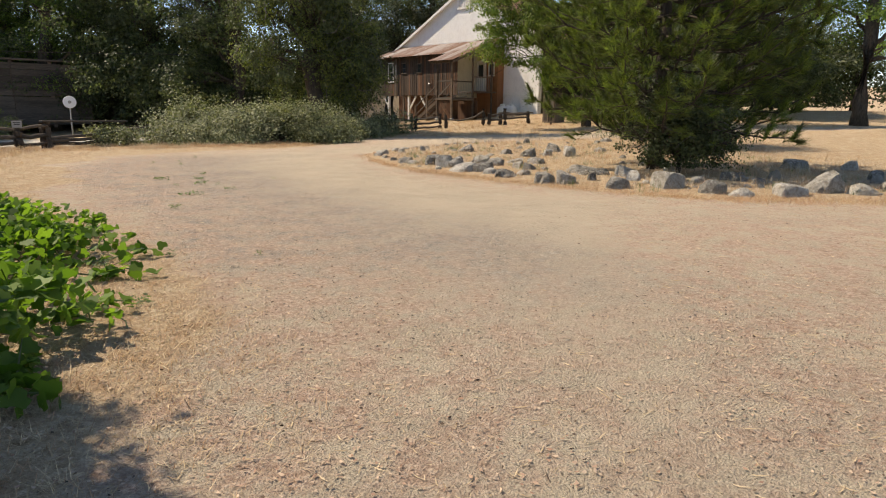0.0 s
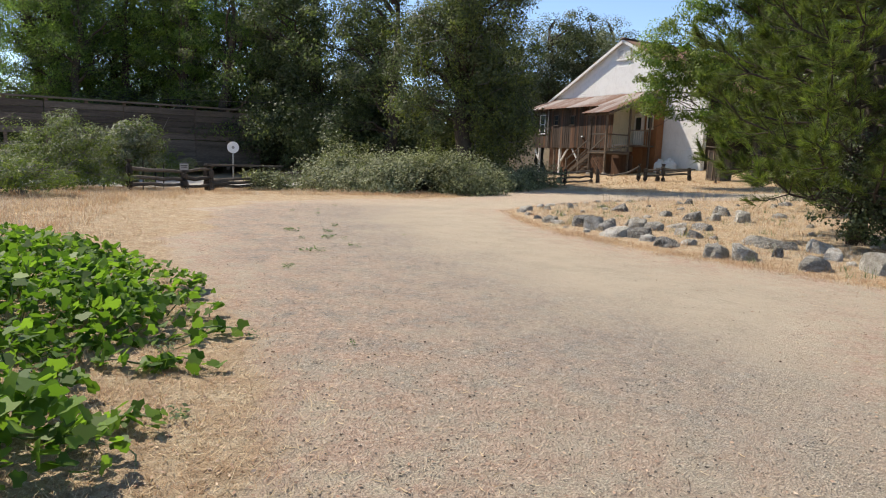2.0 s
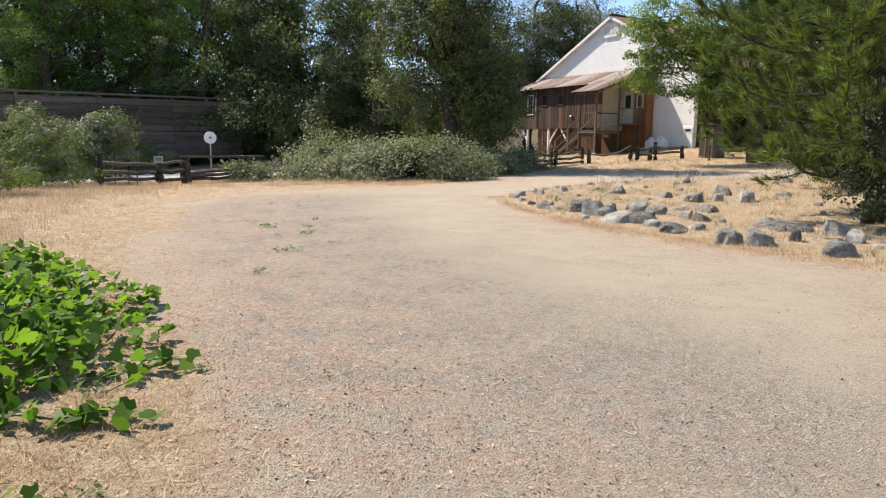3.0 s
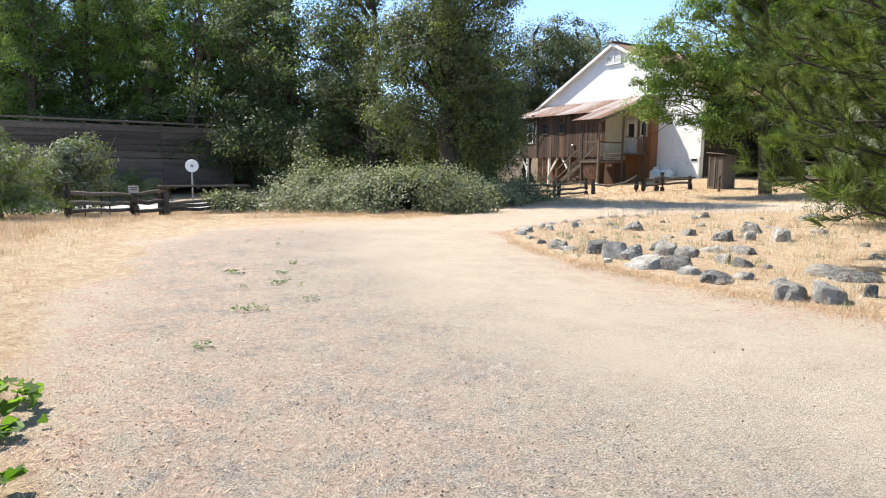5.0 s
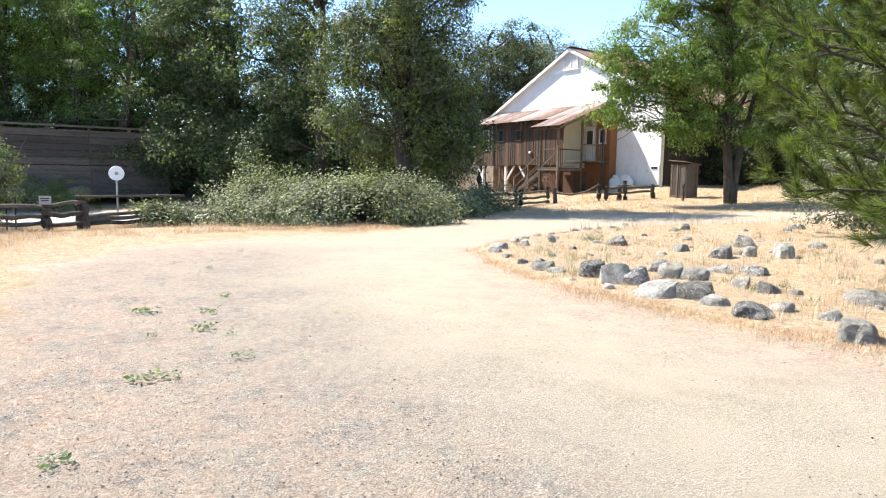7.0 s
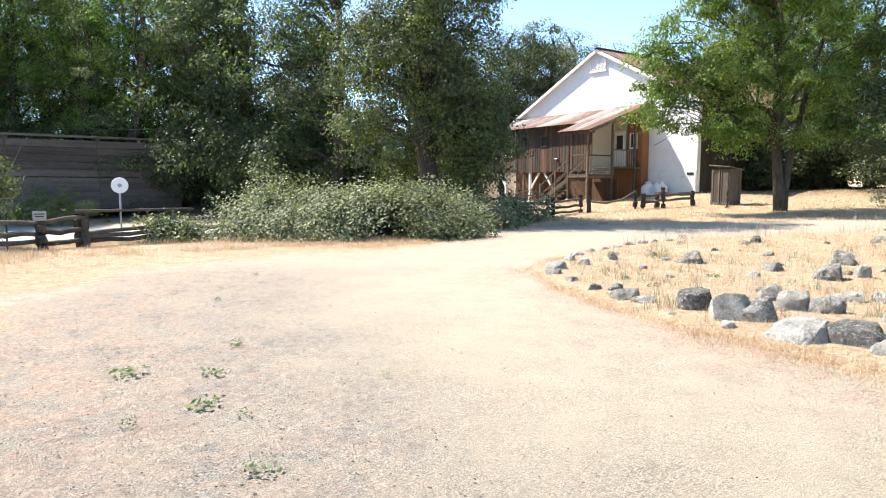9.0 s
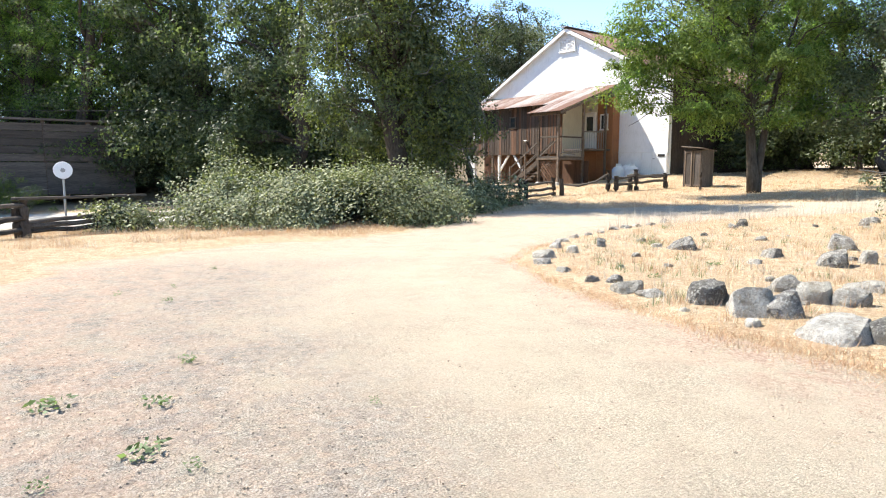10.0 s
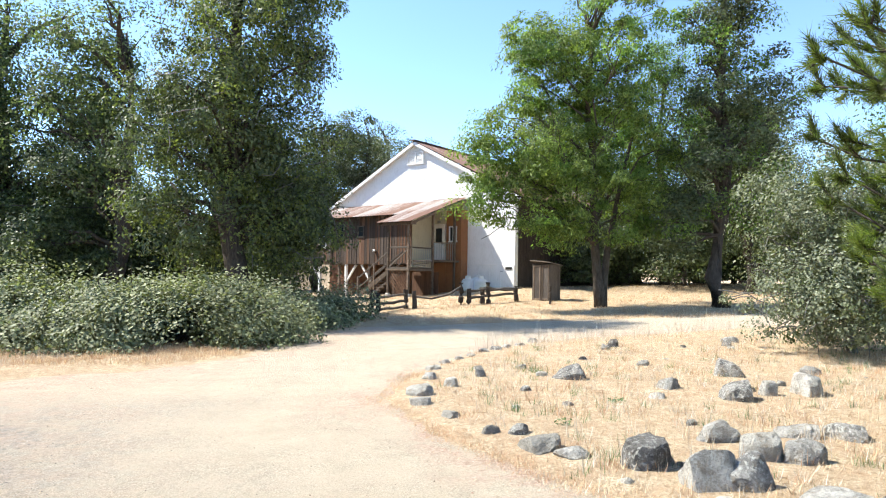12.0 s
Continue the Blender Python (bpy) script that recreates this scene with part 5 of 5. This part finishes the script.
# ---- hedge, shrubs ----
def hedge(name, label, line, width, height, count, leaf, size, seed, canes=160):
    """A sprawling bramble bank along a line of places."""
    rng = np.random.default_rng(seed)
    h = thing(name, label, "hedge")
    pts, tips, facing = [], [], []
    segs = [np.array(p, float) for p in line]
    lens = [np.linalg.norm(b - a) for a, b in zip(segs, segs[1:])]
    per = 40
    for _ in range(count):
        i = rng.choice(len(lens), p=np.array(lens) / sum(lens))
        c = segs[i] + (segs[i + 1] - segs[i]) * rng.uniform()
        c = c + rng.normal(size=2) * 0.35
        nrm = np.array([-(segs[i + 1] - segs[i])[1], (segs[i + 1] - segs[i])[0]]) / lens[i]
        ang = rng.uniform(-0.15, math.pi + 0.15)
        top = height * (1 + 0.55 * noise.noise(Vector((c[0] * 0.55, c[1] * 0.55, 1.0))) + 0.4 * noise.noise(Vector((c[0] * 1.5, c[1] * 1.5, 5.0))))
        wide = width * (1 + 0.25 * noise.noise(Vector((c[0] * 0.8, c[1] * 0.8, 9.0))))
        r = rng.uniform(0.62, 1.08) if rng.random() < 0.9 else rng.uniform(1.1, 1.36)
        off = math.cos(ang) * wide * r
        z = max(math.sin(ang), 0.03) ** 0.9 * top * r
        p = np.array([c[0] + nrm[0] * off, c[1] + nrm[1] * off, 0])
        p[2] = ground_z(p[0], p[1]) + z
        tips.append((c, p))
        pts.append(p + rng.normal(size=(per, 3)) * np.array([0.2, 0.2, 0.13]))
        out = np.array([nrm[0] * math.cos(ang), nrm[1] * math.cos(ang), math.sin(ang) + 0.6])
        facing.append(out + rng.normal(size=(per, 3)) * 0.55)
    pts, facing = np.concatenate(pts), np.concatenate(facing)
    part("foliage", quads_mesh("foliage", leaf_corners(pts, rng, size, 0.7, 0.0, 0.35, 0.15, facing), 4, [leaf]), h)
    stems = []
    for k in rng.permutation(count)[:canes]:
        c, p = tips[k]
        a = np.array([c[0], c[1], ground_z(c[0], c[1])])
        e = p + (p - a) * 0.16 + np.array([0, 0, rng.uniform(0, 0.12)])
        stems.append(tube([a, (a + p) / 2 + np.array([0, 0, 0.25]), p, e], [0.014, 0.012, 0.009, 0.004], 5, False))
    tagged(part("cane_tangle", join_tubes("cane_tangle", stems, M_BARK), h, "arching brown canes"), kind="stuff")
    return h


hedge("bramble_hedge", "sprawling grey-green bramble hedge with pale leaf undersides", [(-11.35, 28.85), (-9.2, 27.7), (-7.1, 27.2), (-6.0, 28.8)], 1.9, 1.16, 2300, M_LEAF_BRAMBLE, 0.09, 41)
hedge("bramble_mound", "taller bramble mound with yellowish leaves by the fence", [(-11.1, 28.4), (-10.3, 28.0)], 0.8, 1.35, 300, M_LEAF_BRAMBLE, 0.09, 42, 50)
hedge("low_bramble", "low dark bramble patch beside the hall fence", [(-5.35, 29.95), (-4.4, 32.6), (-3.0, 35.6)], 1.0, 0.85, 420, M_LEAF_BRAMBLE, 0.1, 43, 40)
hedge("fence_bramble", "small bramble bush growing against the fence", [(-13.7, 25.6), (-13.1, 26.7)], 0.45, 0.62, 110, M_LEAF_BRAMBLE, 0.085, 45, 26)
tree("broom_shrub", "yellow-green feathery shrub beside the fence", -17.0, 19.7, 1.9, 0.05, [(0, 0, 1.0, 1.6, 1.4, 1.0), (0.2, -0.3, 0.45, 1.9, 1.4, 0.5), (-1.6, -0.2, 0.45, 1.8, 1.4, 0.5), (0.8, -0.2, 1.5, 1.1, 1.0, 0.9), (-1.5, 0, 1.1, 1.5, 1.3, 1.1), (-0.3, 0, 2.1, 0.8, 0.8, 0.6)], M_LEAF_BROOM, M_LEAF_GREY, 520, 60, 0.17, 0.085, 0.28, -0.5, 40, M_TWIG, 47, "shrub", 50, 0.2)
tree("grey_shrub", "grey-green leafy shrub beside the fence", -17.6, 22.8, 1.8, 0.06, [(0, 0, 1.2, 1.4, 1.4, 1.0), (0.5, 0, 2.0, 0.9, 0.9, 0.7)], M_LEAF_GREY, M_LEAF_BROOM, 220, 70, 0.22, 0.1, 0.5, 0.0, 36, M_TWIG, 49, "shrub", 40, 0.2)
tree("broom_shrub", "low yellow-green shrub at the field's edge", -14.9, 15.6, 1.0, 0.05, [(0, 0, 0.5, 1.7, 1.5, 0.6), (-1.6, 0.5, 0.6, 1.6, 1.4, 0.8)], M_LEAF_BROOM, M_LEAF_GREY, 260, 60, 0.17, 0.085, 0.3, -0.4, 30, M_TWIG, 51, "shrub", 30, 0.2)
tree("broom_shrub", "pale feathery shrub across the road", -27.5, 39.0, 1.2, 0.05, [(0, 0, 0.9, 2.2, 1.3, 0.9), (-2.0, 0.5, 1.0, 1.6, 1.3, 0.9)], M_LEAF_BROOM, M_LEAF_GREY, 200, 80, 0.24, 0.1, 0.3, -0.4, 30, M_TWIG, 53, "shrub", 20, 0.2)

# ---- wild grape vine by the walk ----
def lobed_leaf(centres, normals, ways, sizes):
    """Five-cornered lobed leaves, two halves folded along the rib."""
    side = np.cross(normals, ways)
    outline = [(0.0, -0.28, 0), (0.42, -0.42, 0.05), (0.56, 0.02, 0.09), (0.34, 0.16, 0.05), (0.30, 0.42, 0.05), (0.0, 0.62, -0.03), (-0.30, 0.42, 0.05), (-0.34, 0.16, 0.05), (-0.56, 0.02, 0.09), (-0.42, -0.42, 0.05)]
    out = np.empty((len(centres), len(outline), 3))
    for i, (u, v, w) in enumerate(outline):
        out[:, i] = centres + (side * u + ways * v + normals * w) * sizes[:, None]
    return out.reshape(-1, 3), len(outline)


def vine():
    rng = np.random.default_rng(61)
    t = thing("wild_vine", "bright green wild grape vine sprawling on the ground", "vine")
    c = []
    for bx, by, rx, ry, h, n in ((-2.8, 3.15, 0.72, 0.85, 0.5, 900), (-3.4, 4.25, 0.5, 0.6, 0.3, 300), (-4.55, 5.6, 1.15, 1.15, 0.42, 1250), (-5.9, 6.9, 1.7, 1.3, 0.33, 1500), (-3.75, 5.9, 0.5, 0.8, 0.2, 220), (-2.45, 2.75, 0.3, 0.35, 0.25, 80), (-7.8, 7.9, 1.5, 1.0, 0.28, 700)):
        a, r = rng.uniform(0, 6.283, n), np.sqrt(rng.uniform(0, 1, n))
        rag = 1 + 0.2 * np.sin(3 * a + bx * 5) + 0.14 * np.sin(7 * a + by * 9)
        x, y = bx + np.cos(a) * r * rx * rag, by + np.sin(a) * r * ry * rag
        hump = h * np.sqrt(np.maximum(0, 1 - r ** 2)) * rng.uniform(0.35, 1.1, n)
        c.append(np.stack([x, y, hump + 0.05], 1))
    runs = []
    for (x0, y0), (x1, y1) in (((-3.0, 3.7), (-2.25, 4.25)), ((-3.5, 5.2), (-2.85, 5.9)), ((-4.3, 6.4), (-3.8, 7.0)), ((-2.8, 2.75), (-1.95, 2.75)), ((-3.2, 4.9), (-2.6, 5.1)), ((-2.7, 2.4), (-2.0, 2.9))):
        n = 11
        u = np.linspace(0, 1, n)
        line = np.stack([x0 + (x1 - x0) * u + rng.normal(size=n) * 0.03, y0 + (y1 - y0) * u + rng.normal(size=n) * 0.03, 0.05 + 0.03 * np.sin(u * 9)], 1)
        runs.append(tube(line + np.array([0, 0, -0.04]), [0.006] * n, 5, False))
        c.append(np.repeat(line, 5, 0) + rng.normal(size=(5 * n, 3)) * np.array([0.06, 0.06, 0.025]))
    c = np.concatenate(c)
    c[:, 2] += np.array([ground_z(float(x), float(y)) for x, y in c[:, :2]])
    n = len(c)
    nr = rng.normal(size=(n, 3)) * 0.75 + np.array([-0.2, 0, 1.0])
    nr /= np.linalg.norm(nr, axis=1)[:, None]
    w = np.cross(nr, rng.normal(size=(n, 3)))
    w /= np.linalg.norm(w, axis=1)[:, None]
    corners, k = lobed_leaf(c, nr, w, rng.uniform(0.05, 0.115, n))
    part("foliage", quads_mesh("foliage", corners, k, [M_LEAF_VINE]), t)
    for i in range(140):
        p = c[rng.integers(0, n)]
        g = p.copy()
        g[2] = -0.05
        g[:2] += rng.normal(size=2) * 0.12
        runs.append(tube([g, (g + p) / 2 + rng.normal(size=3) * 0.03, p], [0.006, 0.005, 0.003], 4, False))
    tagged(part("stem_tangle", join_tubes("stem_tangle", runs, M_WEED), t, "thin green stems"), kind="stuff")


vine()
# unseen shade tree beyond the vine, added to cast the shadow beside the walk
tree("unseen_shade_tree", "unseen leafy tree added to shade the vine patch", -7.1, 2.55, 5.2, 0.13, [(1.4, 0.5, 4.1, 1.4, 1.0, 0.9), (0.4, 0.9, 5.0, 1.4, 1.0, 0.9), (2.0, 0.1, 3.9, 0.9, 0.8, 0.6)], M_LEAF_ASH, M_LEAF_OAK, 360, 110, 0.28, 0.15, 0.5, 0.3, 14, M_BARK, 64, shell=0.2)

# ---- grass, weeds, pebbles and litter ----
def blades(places, heights, rng, width=0.006, bend=0.5, fan=0.25):
    """Bent three-cornered blades standing on the given places."""
    n = len(places)
    a = rng.uniform(0, 6.283, n)
    lean = np.stack([np.cos(a), np.sin(a), np.zeros(n)], 1) * (rng.uniform(0.1, 1.0, n) * bend)[:, None]
    b = a + 1.57 + rng.normal(size=n) * fan
    side = np.stack([np.cos(b), np.sin(b), np.zeros(n)], 1) * width
    out = np.empty((n, 3, 3))
    out[:, 0] = places - side
    out[:, 1] = places + side
    out[:, 2] = places + (np.array([0, 0, 1.0]) + lean) * heights[:, None]
    return out.reshape(-1, 3)


def scatter(rng, n, x0, x1, y0, y1, test):
    """Random places on the ground that pass a test."""
    got = []
    while len(got) < n:
        x, y = float(rng.uniform(x0, x1)), float(rng.uniform(y0, y1))
        if rng.random() < test(x, y):
            got.append((x, y, ground_z(x, y) - 0.01))
    return np.array(got)


def tufts(rng, centres, per, spread):
    p = np.repeat(centres, per, 0)
    return p + rng.normal(size=p.shape) * np.array([spread, spread, 0])


def grass(name, label, rng, centres, per, spread, hmin, hmax, mats, width=0.005, bend=0.6):
    p = tufts(rng, centres, per, spread)
    h = np.repeat(rng.uniform(hmin, hmax, len(centres)), per) * rng.uniform(0.4, 1.1, len(p))
    idx = np.repeat(rng.integers(0, len(mats), len(centres)), per)
    return tagged(new(name, quads_mesh(name, blades(p, h, rng, width, bend), 3, mats, idx)), label, "grass", kind="stuff")


rg = np.random.default_rng(71)


def in_bed(x, y):
    b = bed_depth(x, y)
    return 0 if b < -0.15 else 0.25 + 0.75 * smooth01(0.5 + wobble(x, y, 1.1))


def on_edge(x, y):
    return math.exp(-((bed_depth(x, y) - 0.05) / 0.28) ** 2)


def in_field(x, y):
    f = field_depth(x, y)
    return 0 if f < 0 or y > 32 else smooth01(f / 1.6) * (0.3 + 0.7 * smooth01(0.5 + wobble(x, y, 0.9)))


grass("bed_grass", "short dry straw grass between the stones", rg, scatter(rg, 6500, -2.5, 12, 9.5, 27, in_bed), 9, 0.1, 0.03, 0.13, [M_DRY, M_SEED, M_DRY_RED], 0.0034, 1.8)
grass("edge_grass", "reddish dry grass along the bed's edge", rg, scatter(rg, 2600, -2.8, 11, 9.2, 22, on_edge), 14, 0.1, 0.02, 0.085, [M_DRY_RED, M_DRY_RED, M_DRY], 0.003, 2.0)
grass("tall_grass", "tall dry seeding grass in the bed", rg, scatter(rg, 620, -1.5, 10, 11, 26.5, lambda x, y: 0.3 if bed_depth(x, y) > 0.4 else 0), 8, 0.06, 0.12, 0.30, [M_SEED, M_DRY], 0.0036, 0.7)
grass("field_grass", "dry golden grass field beside the walk", rg, scatter(rg, 9500, -20, -3.5, 6, 30, in_field), 9, 0.09, 0.03, 0.11, [M_DRY, M_DRY, M_DRY_RED], 0.0035, 1.0)
grass("hedge_foot_grass", "dry golden grass at the foot of the hedge", rg, scatter(rg, 2200, -14, -3.5, 23.5, 31, lambda x, y: 1.0 if 0.3 < field_depth(x, y) < 2.6 else 0), 9, 0.08, 0.04, 0.15, [M_DRY, M_DRY_RED], 0.004, 0.9)
grass("field_tall_grass", "taller fluffy dry grass in the field", rg, scatter(rg, 4200, -19, -6, 7, 27, lambda x, y: 1.0 if field_depth(x, y) > 1.6 and wobble(x, y, 0.8) > -0.1 else 0), 9, 0.09, 0.12, 0.28, [M_DRY, M_SEED, M_DRY_RED], 0.0034, 0.8)
grass("bed_tufts", "grey-green grass tufts between the stones", rg, scatter(rg, 900, -1.8, 9, 11, 25, lambda x, y: 1.0 if bed_depth(x, y) > 0.2 and wobble(x, y, 1.3) > 0.05 else 0), 12, 0.05, 0.08, 0.22, [M_SEED, M_WEED, M_DRY_RED], 0.004, 0.9)
grass("yard_grass", "short dry grass before the hall", rg, scatter(rg, 4500, -4, 20, 32.2, 46, lambda x, y: 1.0), 8, 0.1, 0.05, 0.16, [M_DRY, M_DRY, M_DRY_RED], 0.009, 0.9)
grass("road_edge_stalks", "tall pale seed stalks along the track", rg, scatter(rg, 170, -0.5, 9, 24.6, 28.4, lambda x, y: math.exp(-((y - along(BED_BACK, x)) / 0.35) ** 2)), 3, 0.12, 0.12, 0.75, [M_SEED], 0.006, 0.5)
grass("vine_side_grass", "dry reddish grass stubble beside the vine", rg, scatter(rg, 5200, -4.8, -0.4, 0.8, 8, lambda x, y: smooth01(field_depth(x, y) / 1.2 + 0.45)), 8, 0.06, 0.02, 0.08, [M_DRY_RED, M_DRY, M_DRY], 0.0026, 2.4)


def weed(x, y, r, seed):
    rng = np.random.default_rng(seed)
    n = 34
    a = rng.uniform(0, 6.283, n)
    c = np.stack([np.cos(a), np.sin(a), np.zeros(n)], 1) * (np.sqrt(rng.uniform(0, 1, n)) * r)[:, None]
    c[:, 2] = 0.012 + rng.uniform(0, 0.05, n)
    t = new("weed", quads_mesh("weed", leaf_corners(c, rng, r * 0.42, 0.5, 0, 0.3, 0.7), 4, [M_WEED]))
    t.matrix_world = pose(x, y, ground_z(x, y))
    tagged(t, "small grey-green weed flat on the gravel", "weed", "weeds on the gravel", "stuff")


for i, (x, y, r) in enumerate(((-4.23, 10.33, 0.17), (-4.05, 10.4, 0.1), (-5.6, 12.55, 0.2), (-4.61, 11.97, 0.17), (-3.84, 8.9, 0.12), (-5.2, 13.6, 0.11), (-4.94, 12.7, 0.14), (-3.76, 11.0, 0.13), (-6.6, 15.9, 0.09), (-7.4, 16.2, 0.07), (-7.0, 16.8, 0.06), (-4.26, 11.8, 0.07), (-3.5, 12.8, 0.06), (-2.25, 4.4, 0.12), (-2.68, 5.95, 0.08), (-3.05, 5.4, 0.1), (-4.9, 11.5, 0.08), (0.44, 18.9, 0.2), (-0.62, 17.75, 0.14), (-7.2, 18.4, 0.08), (-1.85, 6.0, 0.06))):
    weed(x, y, r * 0.75, 200 + i)


def pebbles(name, label, n, lo, hi, test, seed, mat, flat=0.6):
    rng = np.random.default_rng(seed)
    p = scatter(rng, n, -9, 7, 0.8, 24, test)
    s = lo * (hi / lo) ** (rng.uniform(0, 1, n) ** 2.5)
    ring = np.array([(1, 0, 0), (0.3, 0.9, 0), (-0.8, 0.55, 0), (-0.8, -0.6, 0), (0.35, -0.9, 0), (0.1, 0.05, 1)])
    tri = ((0, 1, 5), (1, 2, 5), (2, 3, 5), (3, 4, 5), (4, 0, 5))
    jit = ring[None] * (1 + rng.uniform(-0.3, 0.3, (n, 6, 1)))
    a = rng.uniform(0, 6.283, n)
    ca, sa = np.cos(a)[:, None], np.sin(a)[:, None]
    x, y = jit[:, :, 0] * ca - jit[:, :, 1] * sa, jit[:, :, 0] * sa + jit[:, :, 1] * ca
    v = np.stack([x, y, jit[:, :, 2] * flat], 2) * s[:, None, None] + p[:, None] + np.array([0, 0, 0.013])
    faces = (np.arange(n)[:, None, None] * 6 + np.array(tri)[None]).reshape(-1, 3)
    me = mesh_from(name, v.reshape(-1, 3), [tuple(f) for f in faces.tolist()], [mat])
    return tagged(new(name, me), label, "gravel", kind="stuff")


def open_ground(x, y):
    return 1.0 / (1 + 0.05 * y * y) + 0.03 if bed_depth(x, y) < 0.1 and field_depth(x, y) < 0.6 else 0


pebbles("gravel", "fine tan and grey gravel on the walk", 15000, 0.0025, 0.0065, open_ground, 81, M_PEBBLE)
def stony_ground(x, y):
    u = -field_depth(x, y)
    return 1.0 if 0.1 < u < 3.4 and 3.5 < y < 19 else 0


pebbles("grey_gravel", "coarse grey and pink gravel beside the dry grass", 8000, 0.004, 0.011, stony_ground, 85, M_PEBBLE_GREY)
pebbles("loose_stones", "loose small stones on the walk", 110, 0.008, 0.018, open_ground, 83, M_PEBBLE)


def litter(name, label, n, size, seed, test, mat, aspect):
    rng = np.random.default_rng(seed)
    p = scatter(rng, n, -9, 7, 0.8, 24, test) + np.array([0, 0, 0.022])
    c = leaf_corners(p, rng, size, aspect, 0, 0.6, 0.97)
    return tagged(new(name, quads_mesh(name, c, 4, [mat])), label, "litter", kind="stuff")


def littered(x, y):
    if bed_depth(x, y) > 0.2:
        return 0
    e = max(math.exp(-(bed_depth(x, y) / 1.4) ** 2), math.exp(-(field_depth(x, y) / 1.6) ** 2), smooth01((x - 0.2 - 0.14 * y) / 1.2))
    return (0.05 + e) / (1 + 0.03 * y * y)


litter("leaf_litter", "small reddish dead leaf bits on the ground", 20000, 0.02, 91, littered, M_CHIP, 0.5)
litter("straw_litter", "loose dry straw bits on the ground", 9000, 0.06, 93, littered, M_DRY, 0.07)
litter("bark_litter", "dark bits of bark and seed on the walk", 4200, 0.017, 95, open_ground, M_BARK_BIT, 0.55)
litter("twig_litter", "short dark twigs lying on the walk", 220, 0.08, 97, open_ground, M_BARK_BIT, 0.06)
